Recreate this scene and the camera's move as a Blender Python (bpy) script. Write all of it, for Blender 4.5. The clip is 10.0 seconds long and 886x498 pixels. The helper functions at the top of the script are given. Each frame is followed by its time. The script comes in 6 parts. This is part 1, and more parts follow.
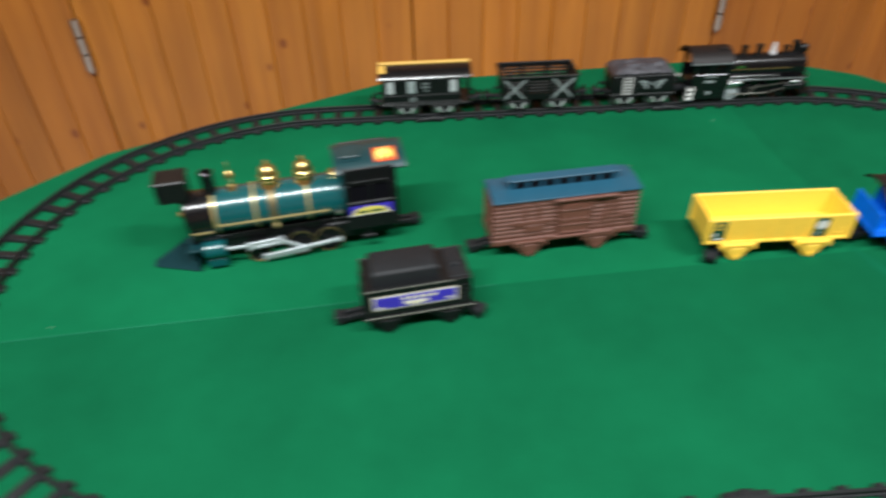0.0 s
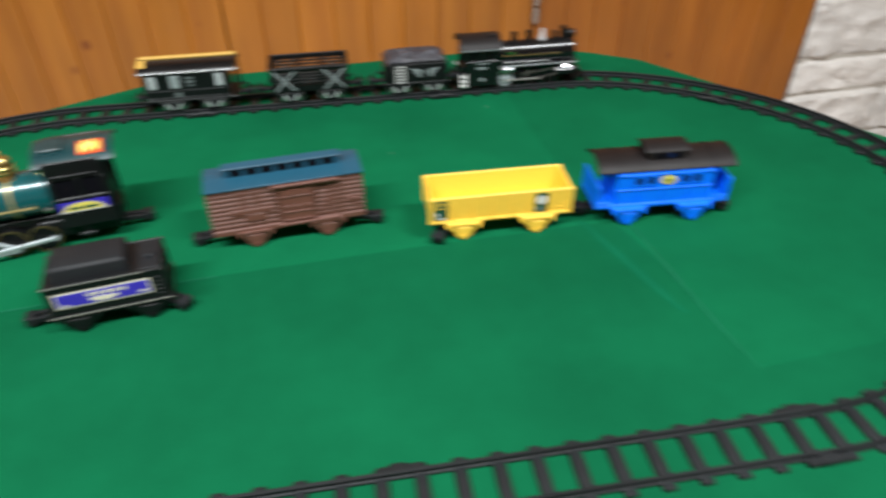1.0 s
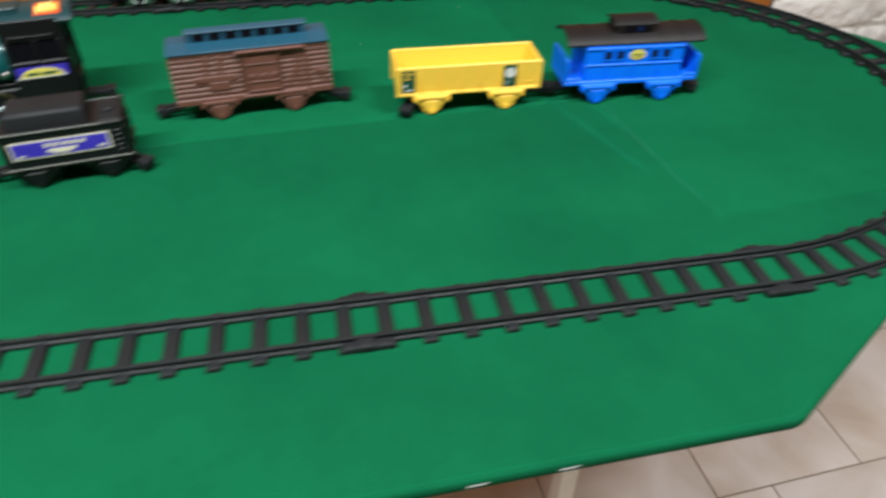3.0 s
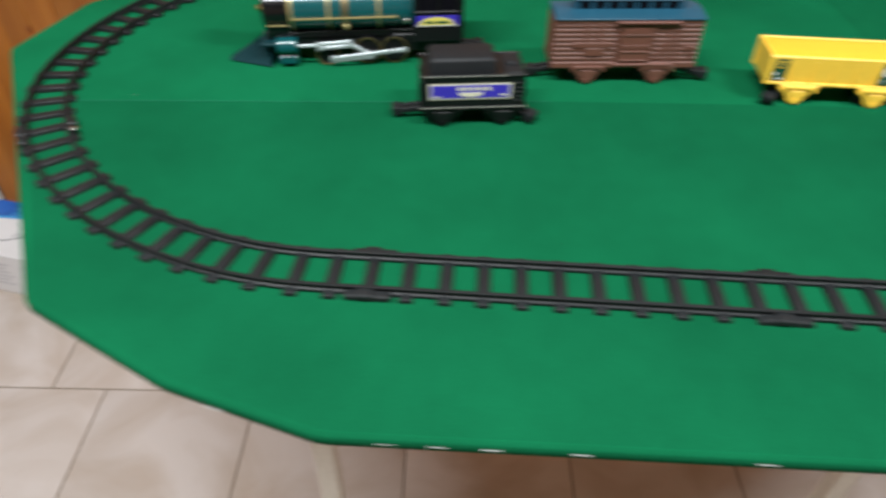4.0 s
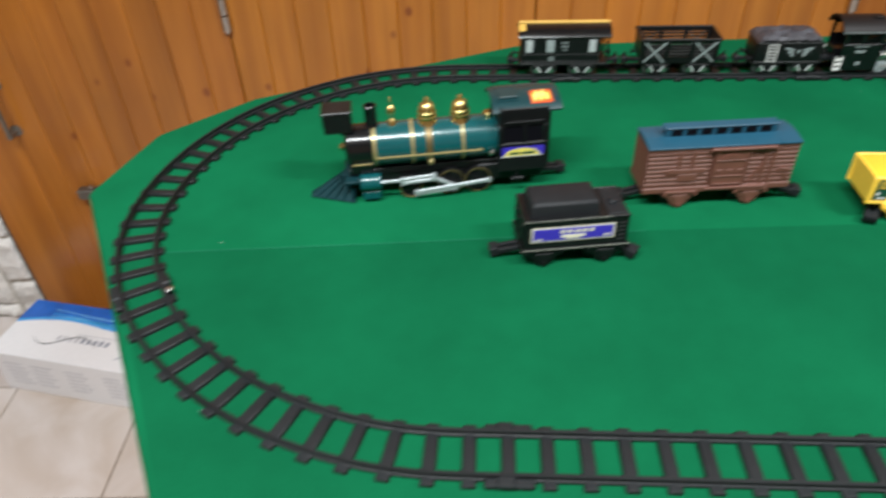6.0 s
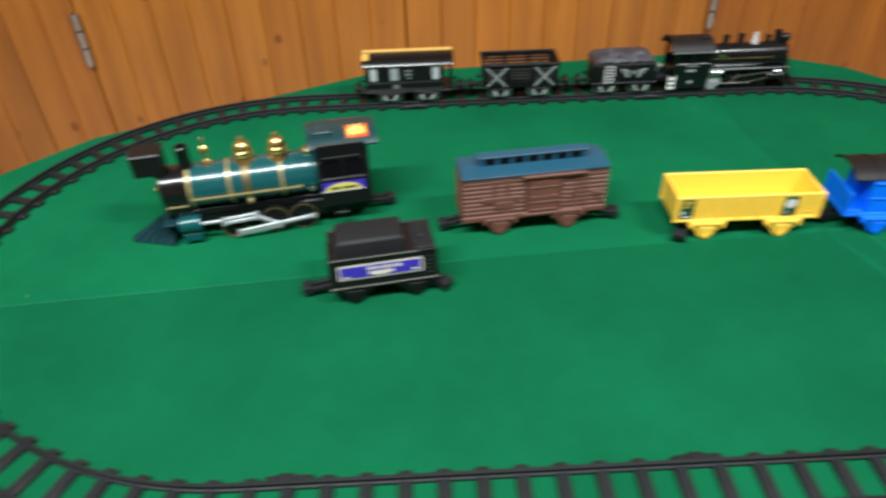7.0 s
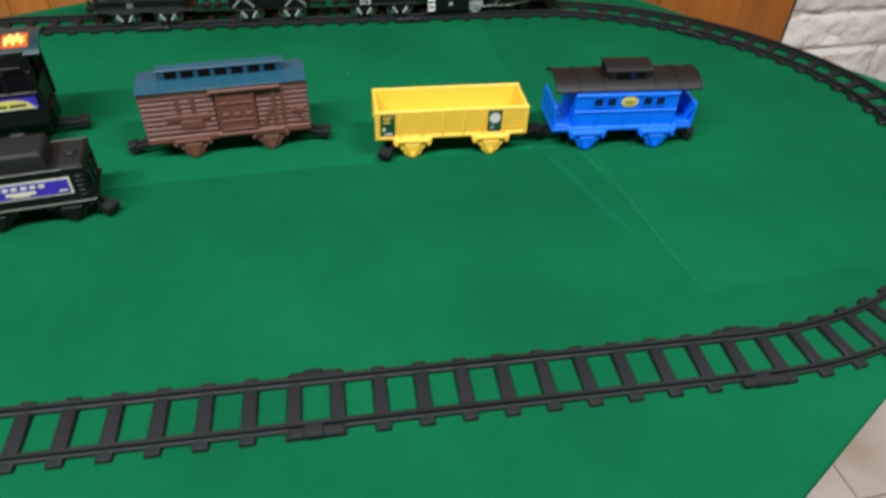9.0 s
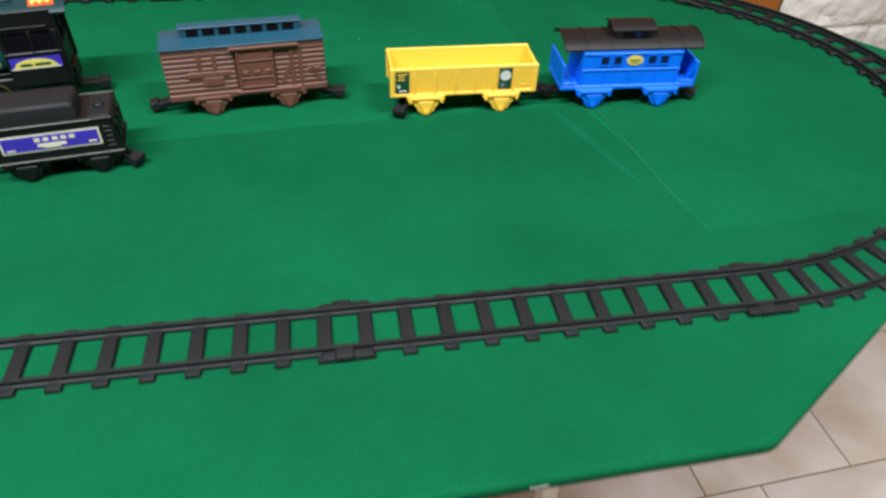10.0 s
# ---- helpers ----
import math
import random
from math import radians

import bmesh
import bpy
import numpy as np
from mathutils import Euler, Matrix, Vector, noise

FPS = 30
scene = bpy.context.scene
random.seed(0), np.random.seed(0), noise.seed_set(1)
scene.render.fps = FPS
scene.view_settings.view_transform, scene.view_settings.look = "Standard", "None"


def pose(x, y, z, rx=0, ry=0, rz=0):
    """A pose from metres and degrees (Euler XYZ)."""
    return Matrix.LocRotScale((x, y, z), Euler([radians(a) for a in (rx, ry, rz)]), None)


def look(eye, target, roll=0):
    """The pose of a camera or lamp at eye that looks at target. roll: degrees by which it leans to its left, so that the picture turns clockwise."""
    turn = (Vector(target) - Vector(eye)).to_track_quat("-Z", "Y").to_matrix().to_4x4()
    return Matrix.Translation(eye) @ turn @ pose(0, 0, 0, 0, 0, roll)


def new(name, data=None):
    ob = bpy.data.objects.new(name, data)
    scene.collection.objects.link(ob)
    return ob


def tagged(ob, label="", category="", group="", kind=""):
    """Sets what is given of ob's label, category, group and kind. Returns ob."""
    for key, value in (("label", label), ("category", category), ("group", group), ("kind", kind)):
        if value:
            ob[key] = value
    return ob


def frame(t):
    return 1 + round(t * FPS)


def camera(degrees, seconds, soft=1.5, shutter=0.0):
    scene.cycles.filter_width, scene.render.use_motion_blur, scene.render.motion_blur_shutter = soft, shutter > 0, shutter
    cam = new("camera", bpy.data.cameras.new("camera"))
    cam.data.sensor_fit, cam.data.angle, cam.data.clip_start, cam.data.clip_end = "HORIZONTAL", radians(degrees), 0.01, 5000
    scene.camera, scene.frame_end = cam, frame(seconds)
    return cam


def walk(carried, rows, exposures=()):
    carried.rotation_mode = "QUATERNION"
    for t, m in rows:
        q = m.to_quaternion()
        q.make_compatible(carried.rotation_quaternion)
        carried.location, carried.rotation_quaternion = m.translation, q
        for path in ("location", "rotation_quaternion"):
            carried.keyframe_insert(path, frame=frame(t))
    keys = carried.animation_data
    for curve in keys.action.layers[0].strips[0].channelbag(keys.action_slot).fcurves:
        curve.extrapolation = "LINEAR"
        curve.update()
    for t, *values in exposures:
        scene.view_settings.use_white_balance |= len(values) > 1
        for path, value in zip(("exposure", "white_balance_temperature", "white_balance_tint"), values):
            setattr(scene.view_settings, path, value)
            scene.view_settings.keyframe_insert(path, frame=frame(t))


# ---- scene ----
cam = camera(66.4, 10.0, soft=2.6, shutter=0.85)
PATH = [
    (0, (0.224, 0.245, 1.215), (0.386, 1.798, -0.034), -1.5),
    (0.5, (0.337, 0.232, 1.204), (0.565, 1.787, -0.033), 0.3),
    (1, (0.415, 0.208, 1.191), (0.766, 1.743, -0.043), -0.2),
    (1.5, (0.472, 0.19, 1.187), (1.007, 1.665, -0.052), 1.4),
    (2, (0.476, 0.154, 1.171), (1.022, 1.621, -0.074), 1.2),
    (2.2, (0.482, 0.147, 1.155), (0.957, 1.628, -0.104), 0.1),
    (3.3, (0.362, 0.146, 1.108), (0.675, 1.638, -0.186), 2.0),
    (3.5, (0.321, 0.136, 1.12), (0.531, 1.629, -0.194), 2.4),
    (4, (0.225, 0.134, 1.126), (0.215, 1.614, -0.219), 0.8),
    (4.5, (0.155, 0.142, 1.141), (0.027, 1.625, -0.194), -1.6),
    (4.8, (0.12, 0.158, 1.152), (-0.064, 1.66, -0.156), -2.6),
    (5, (0.112, 0.173, 1.156), (-0.093, 1.69, -0.131), -2.5),
    (5.2, (0.096, 0.176, 1.171), (-0.092, 1.704, -0.105), -3.3),
    (6.3, (0.173, 0.217, 1.182), (0.196, 1.791, -0.052), -1.7),
    (6.5, (0.193, 0.222, 1.183), (0.246, 1.799, -0.045), -1.8),
    (7, (0.26, 0.214, 1.192), (0.388, 1.794, -0.028), -1.8),
    (7.5, (0.364, 0.205, 1.19), (0.559, 1.788, -0.017), -1.8),
    (8, (0.436, 0.204, 1.174), (0.729, 1.757, -0.052), -0.4),
    (8.5, (0.465, 0.199, 1.156), (0.836, 1.722, -0.086), 2.1),
    (9, (0.459, 0.192, 1.142), (0.806, 1.663, -0.169), 2.0),
    (9.5, (0.444, 0.187, 1.139), (0.774, 1.626, -0.21), 2.1),
    (10, (0.432, 0.155, 1.127), (0.799, 1.611, -0.193), 2.3),
]
EXPOSURES = [(0, 0.0), (1.5, -0.03), (2, -0.14), (3.5, -0.05), (4.5, -0.08), (5.2, 0.0), (7.5, 0.04), (8.5, -0.12), (9.0, -0.18), (9.5, -0.14), (10, -0.03)]
walk(cam, [(t, look(eye, target, roll)) for t, eye, target, roll in PATH], EXPOSURES)

# ---- light ----
world = bpy.data.worlds.new("room_air")
scene.world = world
world.use_nodes = True
world.node_tree.nodes["Background"].inputs[0].default_value = (0.9, 0.95, 1.0, 1)
world.node_tree.nodes["Background"].inputs[1].default_value = 0.12


def ceiling_lamp_light(name, x, y, z, sx, sy, power, colour):
    data = bpy.data.lights.new(name, "AREA")
    data.shape, data.size, data.size_y, data.energy, data.color = "RECTANGLE", sx, sy, power, colour
    ob = new(name, data)
    ob.matrix_world = pose(x, y, z)
    return ob


ceiling_lamp_light("tube_light", -0.26, -0.06, 2.42, 1.25, 0.07, 61, (0.96, 1.0, 1.02))
ceiling_lamp_light("tube_light", 1.20, -0.06, 2.42, 0.60, 0.07, 34, (0.96, 1.0, 1.02))


# ---- materials ----
def mat(name, colour, rough=0.5, metal=0.0, vary=0.12, grain=120.0, bump=0.1, bump_depth=0.0004, coat=0.0, random_tint=0.0, stain=6.0, spec=0.5):
    """Procedural surface: a base colour broken up at two scales, fine relief and uneven gloss."""
    m = bpy.data.materials.new(name)
    m.use_nodes = True
    n, l = m.node_tree.nodes, m.node_tree.links
    b = n["Principled BSDF"]
    tc = n.new("ShaderNodeTexCoord")
    fine, broad = n.new("ShaderNodeTexNoise"), n.new("ShaderNodeTexNoise")
    fine.inputs["Scale"].default_value, fine.inputs["Detail"].default_value = grain, 4
    broad.inputs["Scale"].default_value, broad.inputs["Detail"].default_value = stain, 3
    l.new(tc.outputs["Object"], fine.inputs["Vector"])
    l.new(tc.outputs["Object"], broad.inputs["Vector"])
    mix = n.new("ShaderNodeMix")
    mix.data_type, mix.inputs["Factor"].default_value = "FLOAT", 0.5
    l.new(fine.outputs["Fac"], mix.inputs[2])
    l.new(broad.outputs["Fac"], mix.inputs[3])
    rng = n.new("ShaderNodeMapRange")
    rng.inputs["From Min"].default_value, rng.inputs["From Max"].default_value = 0.3, 0.7
    rng.inputs["To Min"].default_value, rng.inputs["To Max"].default_value = 1 - vary, 1 + vary
    l.new(mix.outputs[0], rng.inputs["Value"])
    value = rng.outputs["Result"]
    if random_tint:
        info, add = n.new("ShaderNodeObjectInfo"), n.new("ShaderNodeMath")
        r2 = n.new("ShaderNodeMapRange")
        r2.inputs["To Min"].default_value, r2.inputs["To Max"].default_value = 1 - random_tint, 1 + random_tint
        l.new(info.outputs["Random"], r2.inputs["Value"])
        add.operation = "MULTIPLY"
        l.new(value, add.inputs[0])
        l.new(r2.outputs["Result"], add.inputs[1])
        value = add.outputs[0]
    hsv = n.new("ShaderNodeHueSaturation")
    hsv.inputs["Color"].default_value = (*colour, 1)
    l.new(value, hsv.inputs["Value"])
    l.new(hsv.outputs["Color"], b.inputs["Base Color"])
    rr = n.new("ShaderNodeMapRange")
    rr.inputs["From Min"].default_value, rr.inputs["From Max"].default_value = 0.3, 0.7
    rr.inputs["To Min"].default_value, rr.inputs["To Max"].default_value = max(0.02, rough - 0.08), min(1, rough + 0.08)
    l.new(broad.outputs["Fac"], rr.inputs["Value"])
    l.new(rr.outputs["Result"], b.inputs["Roughness"])
    b.inputs["Metallic"].default_value = metal
    b.inputs["Coat Weight"].default_value = coat
    b.inputs["Specular IOR Level"].default_value = spec
    bp = n.new("ShaderNodeBump")
    bp.inputs["Strength"].default_value, bp.inputs["Distance"].default_value = bump, bump_depth
    l.new(fine.outputs["Fac"], bp.inputs["Height"])
    l.new(bp.outputs["Normal"], b.inputs["Normal"])
    return m


def felt_material(name, colour):
    """Green baize: fibres, a broad uneven nap, faint folds and specks of lint."""
    m = mat(name, colour, 0.95, 0, 0.20, 900, 0.5, 0.0006, spec=0.02, stain=9)
    n, l = m.node_tree.nodes, m.node_tree.links
    b = n["Principled BSDF"]
    tc = n.new("ShaderNodeTexCoord")
    spots = n.new("ShaderNodeTexVoronoi")
    spots.inputs["Scale"].default_value = 22
    l.new(tc.outputs["Object"], spots.inputs["Vector"])
    near = n.new("ShaderNodeMath")
    near.operation, near.inputs[1].default_value = "LESS_THAN", 0.016
    l.new(spots.outputs["Distance"], near.inputs[0])
    pick = n.new("ShaderNodeSeparateColor")
    l.new(spots.outputs["Color"], pick.inputs[0])
    few = n.new("ShaderNodeMath")
    few.operation, few.inputs[1].default_value = "LESS_THAN", 0.5
    l.new(pick.outputs[0], few.inputs[0])
    both = n.new("ShaderNodeMath")
    both.operation = "MULTIPLY"
    l.new(near.outputs[0], both.inputs[0])
    l.new(few.outputs[0], both.inputs[1])
    mix = n.new("ShaderNodeMix")
    mix.data_type = "RGBA"
    mix.inputs[7].default_value = (0.35, 0.45, 0.38, 1)
    l.new(both.outputs[0], mix.inputs["Factor"])
    blotch, patch, both_scales = n.new("ShaderNodeTexNoise"), n.new("ShaderNodeTexNoise"), n.new("ShaderNodeMath")
    blotch.inputs["Scale"].default_value, blotch.inputs["Detail"].default_value = 45, 5
    patch.inputs["Scale"].default_value, patch.inputs["Detail"].default_value = 4.5, 2
    both_scales.operation = "ADD"
    for tex, k in ((blotch, 0), (patch, 1)):
        l.new(tc.outputs["Object"], tex.inputs["Vector"])
        l.new(tex.outputs["Fac"], both_scales.inputs[k])
    worn = n.new("ShaderNodeMapRange")
    worn.inputs["From Min"].default_value, worn.inputs["From Max"].default_value = 0.7, 1.3
    worn.inputs["To Min"].default_value, worn.inputs["To Max"].default_value = 0.94, 1.06
    l.new(both_scales.outputs[0], worn.inputs["Value"])
    tone = n.new("ShaderNodeHueSaturation")
    l.new(b.inputs["Base Color"].links[0].from_socket, tone.inputs["Color"])
    l.new(worn.outputs["Result"], tone.inputs["Value"])
    src = tone.outputs["Color"]
    l.new(src, mix.inputs[6])
    l.new(mix.outputs[2], b.inputs["Base Color"])
    b.inputs["Sheen Weight"].default_value = 0.01
    b.inputs["Sheen Roughness"].default_value = 0.5
    b.inputs["Sheen Tint"].default_value = (0.1, 0.7, 0.4, 1)
    return m


def pine_material(name, dark, light, rough=0.32, knotty=0.45):
    """Varnished pine: long vertical grain, a different tone for each plank, scattered knots."""
    m = bpy.data.materials.new(name)
    m.use_nodes = True
    n, l = m.node_tree.nodes, m.node_tree.links
    b = n["Principled BSDF"]
    tc, info = n.new("ShaderNodeTexCoord"), n.new("ShaderNodeObjectInfo")
    shift = n.new("ShaderNodeVectorMath")
    shift.operation = "MULTIPLY_ADD"
    spread = n.new("ShaderNodeCombineXYZ")
    for i, k in enumerate((3.0, 5.0, 7.0)):
        mul = n.new("ShaderNodeMath")
        mul.operation, mul.inputs[1].default_value = "MULTIPLY", k
        l.new(info.outputs["Random"], mul.inputs[0])
        l.new(mul.outputs[0], spread.inputs[i])
    shift.inputs[1].default_value = (1, 1, 1)
    l.new(tc.outputs["Object"], shift.inputs[0])
    l.new(spread.outputs[0], shift.inputs[2])
    stretch = n.new("ShaderNodeMapping")
    stretch.inputs["Scale"].default_value = (60, 60, 2.2)
    l.new(shift.outputs[0], stretch.inputs["Vector"])
    grain = n.new("ShaderNodeTexNoise")
    grain.inputs["Scale"].default_value, grain.inputs["Detail"].default_value = 1.0, 5
    grain.inputs["Distortion"].default_value = 0.6
    l.new(stretch.outputs[0], grain.inputs["Vector"])
    ramp = n.new("ShaderNodeValToRGB")
    ramp.color_ramp.elements[0].position, ramp.color_ramp.elements[1].position = 0.25, 0.75
    ramp.color_ramp.elements[0].color, ramp.color_ramp.elements[1].color = (*dark, 1), (*light, 1)
    l.new(grain.outputs["Fac"], ramp.inputs[0])
    squash = n.new("ShaderNodeMapping")
    squash.inputs["Scale"].default_value = (16, 0.01, 12)
    l.new(shift.outputs[0], squash.inputs["Vector"])
    knots = n.new("ShaderNodeTexVoronoi")
    knots.inputs["Scale"].default_value = 1.0
    l.new(squash.outputs[0], knots.inputs["Vector"])
    kr = n.new("ShaderNodeMapRange")
    kr.inputs["From Min"].default_value, kr.inputs["From Max"].default_value = 0.075, 0.15
    kr.inputs["To Min"].default_value, kr.inputs["To Max"].default_value = 0.85, 0.0
    l.new(knots.outputs["Distance"], kr.inputs["Value"])
    pick, some, kept = n.new("ShaderNodeSeparateColor"), n.new("ShaderNodeMath"), n.new("ShaderNodeMath")
    l.new(knots.outputs["Color"], pick.inputs[0])
    some.operation, some.inputs[1].default_value = "LESS_THAN", knotty
    l.new(pick.outputs[0], some.inputs[0])
    kept.operation = "MULTIPLY"
    l.new(kr.outputs["Result"], kept.inputs[0])
    l.new(some.outputs[0], kept.inputs[1])
    # broad cathedral figure: wavering upright bands
    slim, figure, bands, figured = n.new("ShaderNodeMapping"), n.new("ShaderNodeTexWave"), n.new("ShaderNodeMapRange"), n.new("ShaderNodeMix")
    slim.inputs["Scale"].default_value = (1.0, 1.0, 0.16)
    l.new(shift.outputs[0], slim.inputs["Vector"])
    figure.bands_direction = "X"
    for key, value in (("Scale", 3.2), ("Distortion", 7.0), ("Detail", 2.0), ("Detail Scale", 1.8)):
        figure.inputs[key].default_value = value
    l.new(slim.outputs[0], figure.inputs["Vector"])
    bands.inputs["From Min"].default_value, bands.inputs["From Max"].default_value = 0.55, 1.0
    bands.inputs["To Min"].default_value, bands.inputs["To Max"].default_value = 0.0, 0.26
    l.new(figure.outputs["Fac"], bands.inputs["Value"])
    figured.data_type = "RGBA"
    figured.inputs[7].default_value = (dark[0] * 0.62, dark[1] * 0.52, dark[2] * 0.5, 1)
    l.new(bands.outputs["Result"], figured.inputs["Factor"])
    l.new(ramp.outputs["Color"], figured.inputs[6])
    mix = n.new("ShaderNodeMix")
    mix.data_type = "RGBA"
    mix.inputs[7].default_value = (0.17, 0.036, 0.004, 1)
    l.new(kept.outputs[0], mix.inputs["Factor"])
    l.new(figured.outputs[2], mix.inputs[6])
    tone = n.new("ShaderNodeMapRange")
    tone.inputs["To Min"].default_value, tone.inputs["To Max"].default_value = 0.90, 1.10
    l.new(info.outputs["Random"], tone.inputs["Value"])
    cloud, cloud_range, times = n.new("ShaderNodeTexNoise"), n.new("ShaderNodeMapRange"), n.new("ShaderNodeMath")
    cloud.inputs["Scale"].default_value, cloud.inputs["Detail"].default_value = 7, 3
    long_way = n.new("ShaderNodeMapping")
    long_way.inputs["Scale"].default_value = (1.6, 1.0, 0.6)
    l.new(shift.outputs[0], long_way.inputs["Vector"])
    l.new(long_way.outputs[0], cloud.inputs["Vector"])
    cloud_range.inputs["From Min"].default_value, cloud_range.inputs["From Max"].default_value = 0.3, 0.7
    cloud_range.inputs["To Min"].default_value, cloud_range.inputs["To Max"].default_value = 0.86, 1.12
    l.new(cloud.outputs["Fac"], cloud_range.inputs["Value"])
    times.operation = "MULTIPLY"
    l.new(tone.outputs["Result"], times.inputs[0])
    l.new(cloud_range.outputs["Result"], times.inputs[1])
    hsv = n.new("ShaderNodeHueSaturation")
    l.new(mix.outputs[2], hsv.inputs["Color"])
    l.new(times.outputs[0], hsv.inputs["Value"])
    l.new(hsv.outputs["Color"], b.inputs["Base Color"])
    b.inputs["Roughness"].default_value = rough
    b.inputs["Coat Weight"].default_value = 0.2
    bp = n.new("ShaderNodeBump")
    bp.inputs["Strength"].default_value, bp.inputs["Distance"].default_value = 0.15, 0.0006
    l.new(grain.outputs["Fac"], bp.inputs["Height"])
    l.new(bp.outputs["Normal"], b.inputs["Normal"])
    return m


def tile_material(name):
    """Cream and tan glazed floor tile with cloudy marbling, each tile of its own tone."""
    m = bpy.data.materials.new(name)
    m.use_nodes = True
    n, l = m.node_tree.nodes, m.node_tree.links
    b = n["Principled BSDF"]
    tc, info = n.new("ShaderNodeTexCoord"), n.new("ShaderNodeObjectInfo")
    add = n.new("ShaderNodeVectorMath")
    mul = n.new("ShaderNodeMath")
    mul.operation, mul.inputs[1].default_value = "MULTIPLY", 40
    l.new(info.outputs["Random"], mul.inputs[0])
    l.new(tc.outputs["Object"], add.inputs[0])
    l.new(mul.outputs[0], add.inputs[1])
    cloud = n.new("ShaderNodeTexNoise")
    cloud.inputs["Scale"].default_value, cloud.inputs["Detail"].default_value, cloud.inputs["Distortion"].default_value = 5, 6, 0.8
    l.new(add.outputs[0], cloud.inputs["Vector"])
    ramp = n.new("ShaderNodeValToRGB")
    ramp.color_ramp.elements[0].position, ramp.color_ramp.elements[1].position = 0.3, 0.62
    ramp.color_ramp.elements[0].color, ramp.color_ramp.elements[1].color = (0.490, 0.402, 0.332, 1), (0.665, 0.606, 0.575, 1)
    l.new(cloud.outputs["Fac"], ramp.inputs[0])
    tone = n.new("ShaderNodeMapRange")
    tone.inputs["To Min"].default_value, tone.inputs["To Max"].default_value = 0.92, 1.06
    l.new(info.outputs["Random"], tone.inputs["Value"])
    hsv = n.new("ShaderNodeHueSaturation")
    l.new(ramp.outputs["Color"], hsv.inputs["Color"])
    l.new(tone.outputs["Result"], hsv.inputs["Value"])
    l.new(hsv.outputs["Color"], b.inputs["Base Color"])
    b.inputs["Roughness"].default_value = 0.38
    return m


FELT = felt_material("green_felt", (0.0044, 0.118, 0.0470))
FELT_RIGHT = felt_material("green_felt_right", (0.0040, 0.1030, 0.0408))
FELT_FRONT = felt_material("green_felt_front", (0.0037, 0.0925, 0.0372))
# paler felt for highlights painted on the seam edge and the thin crease
FELT_CATCHLIGHT = felt_material("highlight_green_felt", (0.014, 0.148, 0.076))
FELT_FAINT = felt_material("rubbed_green_felt", (0.0035, 0.0985, 0.0425))
FELT_PALE = felt_material("pale_rubbed_green_felt", (0.0045, 0.1060, 0.0480))
PINE = pine_material("varnished_pine", (0.355, 0.118, 0.0115), (0.450, 0.167, 0.0195))
# left door: pine darkened for light falling off to the left, fewer knots
PINE_LEFT = pine_material("dimmed_varnished_pine", (0.300, 0.096, 0.0110), (0.385, 0.137, 0.0180), 0.32, 0.35)
PINE_RIGHT = pine_material("red_varnished_pine", (0.318, 0.096, 0.0090), (0.398, 0.135, 0.0155), 0.32, 0.30)
PINE_DARK = mat("door_gap", (0.16, 0.055, 0.013), 0.7)
STONE = mat("white_split_stone", (0.75, 0.72, 0.685), 0.85, 0, 0.16, 70, 0.9, 0.004, random_tint=0.07, stain=14)
MORTAR = mat("pale_grey_mortar", (0.52, 0.49, 0.44), 0.95, 0, 0.2, 80, 0.5, 0.002)
TILE = tile_material("cream_floor_tile")
GROUT = mat("brown_grout", (0.22, 0.17, 0.12), 0.95)
PLASTER = mat("white_plaster", (0.75, 0.72, 0.685), 0.9, 0, 0.05, 200, 0.2, 0.0005)
WALL_DIM = mat("bounce_dimming_plaster", (0.22, 0.145, 0.085), 0.9, 0, 0.08, 200, 0.2, 0.0005)
STAPLE = mat("bright_staple_wire", (0.78, 0.80, 0.80), 0.35, 0.8, 0.25)
TRACK = mat("dark_grey_track_plastic", (0.0092, 0.0108, 0.0122), 0.54, 0, 0.3, 300, 0.2, 0.0002, random_tint=0.1, spec=0.36)
BLACK = mat("black_plastic", (0.0055, 0.006, 0.0065), 0.4, 0, 0.25, 250, 0.12, 0.0002, spec=0.3)
BLACK_GLOSS = mat("glossy_black_plastic", (0.005, 0.0052, 0.006), 0.2, 0, 0.2, 200, 0.05, 0.0001)
BLACK_MATT = mat("matt_black_plastic", (0.010, 0.0115, 0.0135), 0.6, 0, 0.3, 300, 0.25, 0.0003, spec=0.3)
BROWN_ROOF = mat("dark_brown_plastic", (0.0085, 0.0062, 0.0062), 0.55, 0, 0.25, 250, 0.15, 0.0002, spec=0.35)
COAL = mat("grey_dusted_coal", (0.050, 0.050, 0.060), 0.40, 0, 0.8, 420, 0.9, 0.0012, stain=90)
TEAL = mat("metallic_teal_plastic", (0.004, 0.075, 0.082), 0.25, 0.1, 0.15, 300, 0.05, 0.0001, coat=0.3)
TEAL_ROOF = mat("dark_teal_plastic", (0.005, 0.036, 0.042), 0.38, 0, 0.15, 300, 0.1, 0.0001)
TEAL_DARK = mat("matt_dark_teal_plastic", (0.004, 0.030, 0.036), 0.55, 0, 0.2, 300, 0.1, 0.0001, spec=0.12)
PALE_GOLD = mat("pale_gold_paint", (0.40, 0.32, 0.14), 0.34, 0.45, 0.1)
GOLD = mat("gold_plating", (0.78, 0.60, 0.24), 0.26, 1.0, 0.12, 200, 0.05, 0.0001)
SILVER = mat("bright_chrome_plating", (0.80, 0.81, 0.83), 0.18, 1.0, 0.08)
PALE_SILVER = mat("pale_silver_paint", (0.70, 0.71, 0.73), 0.28, 0.35, 0.08)
ROD = mat("pale_grey_rod_plastic", (0.42, 0.46, 0.48), 0.35, 0.4, 0.1)
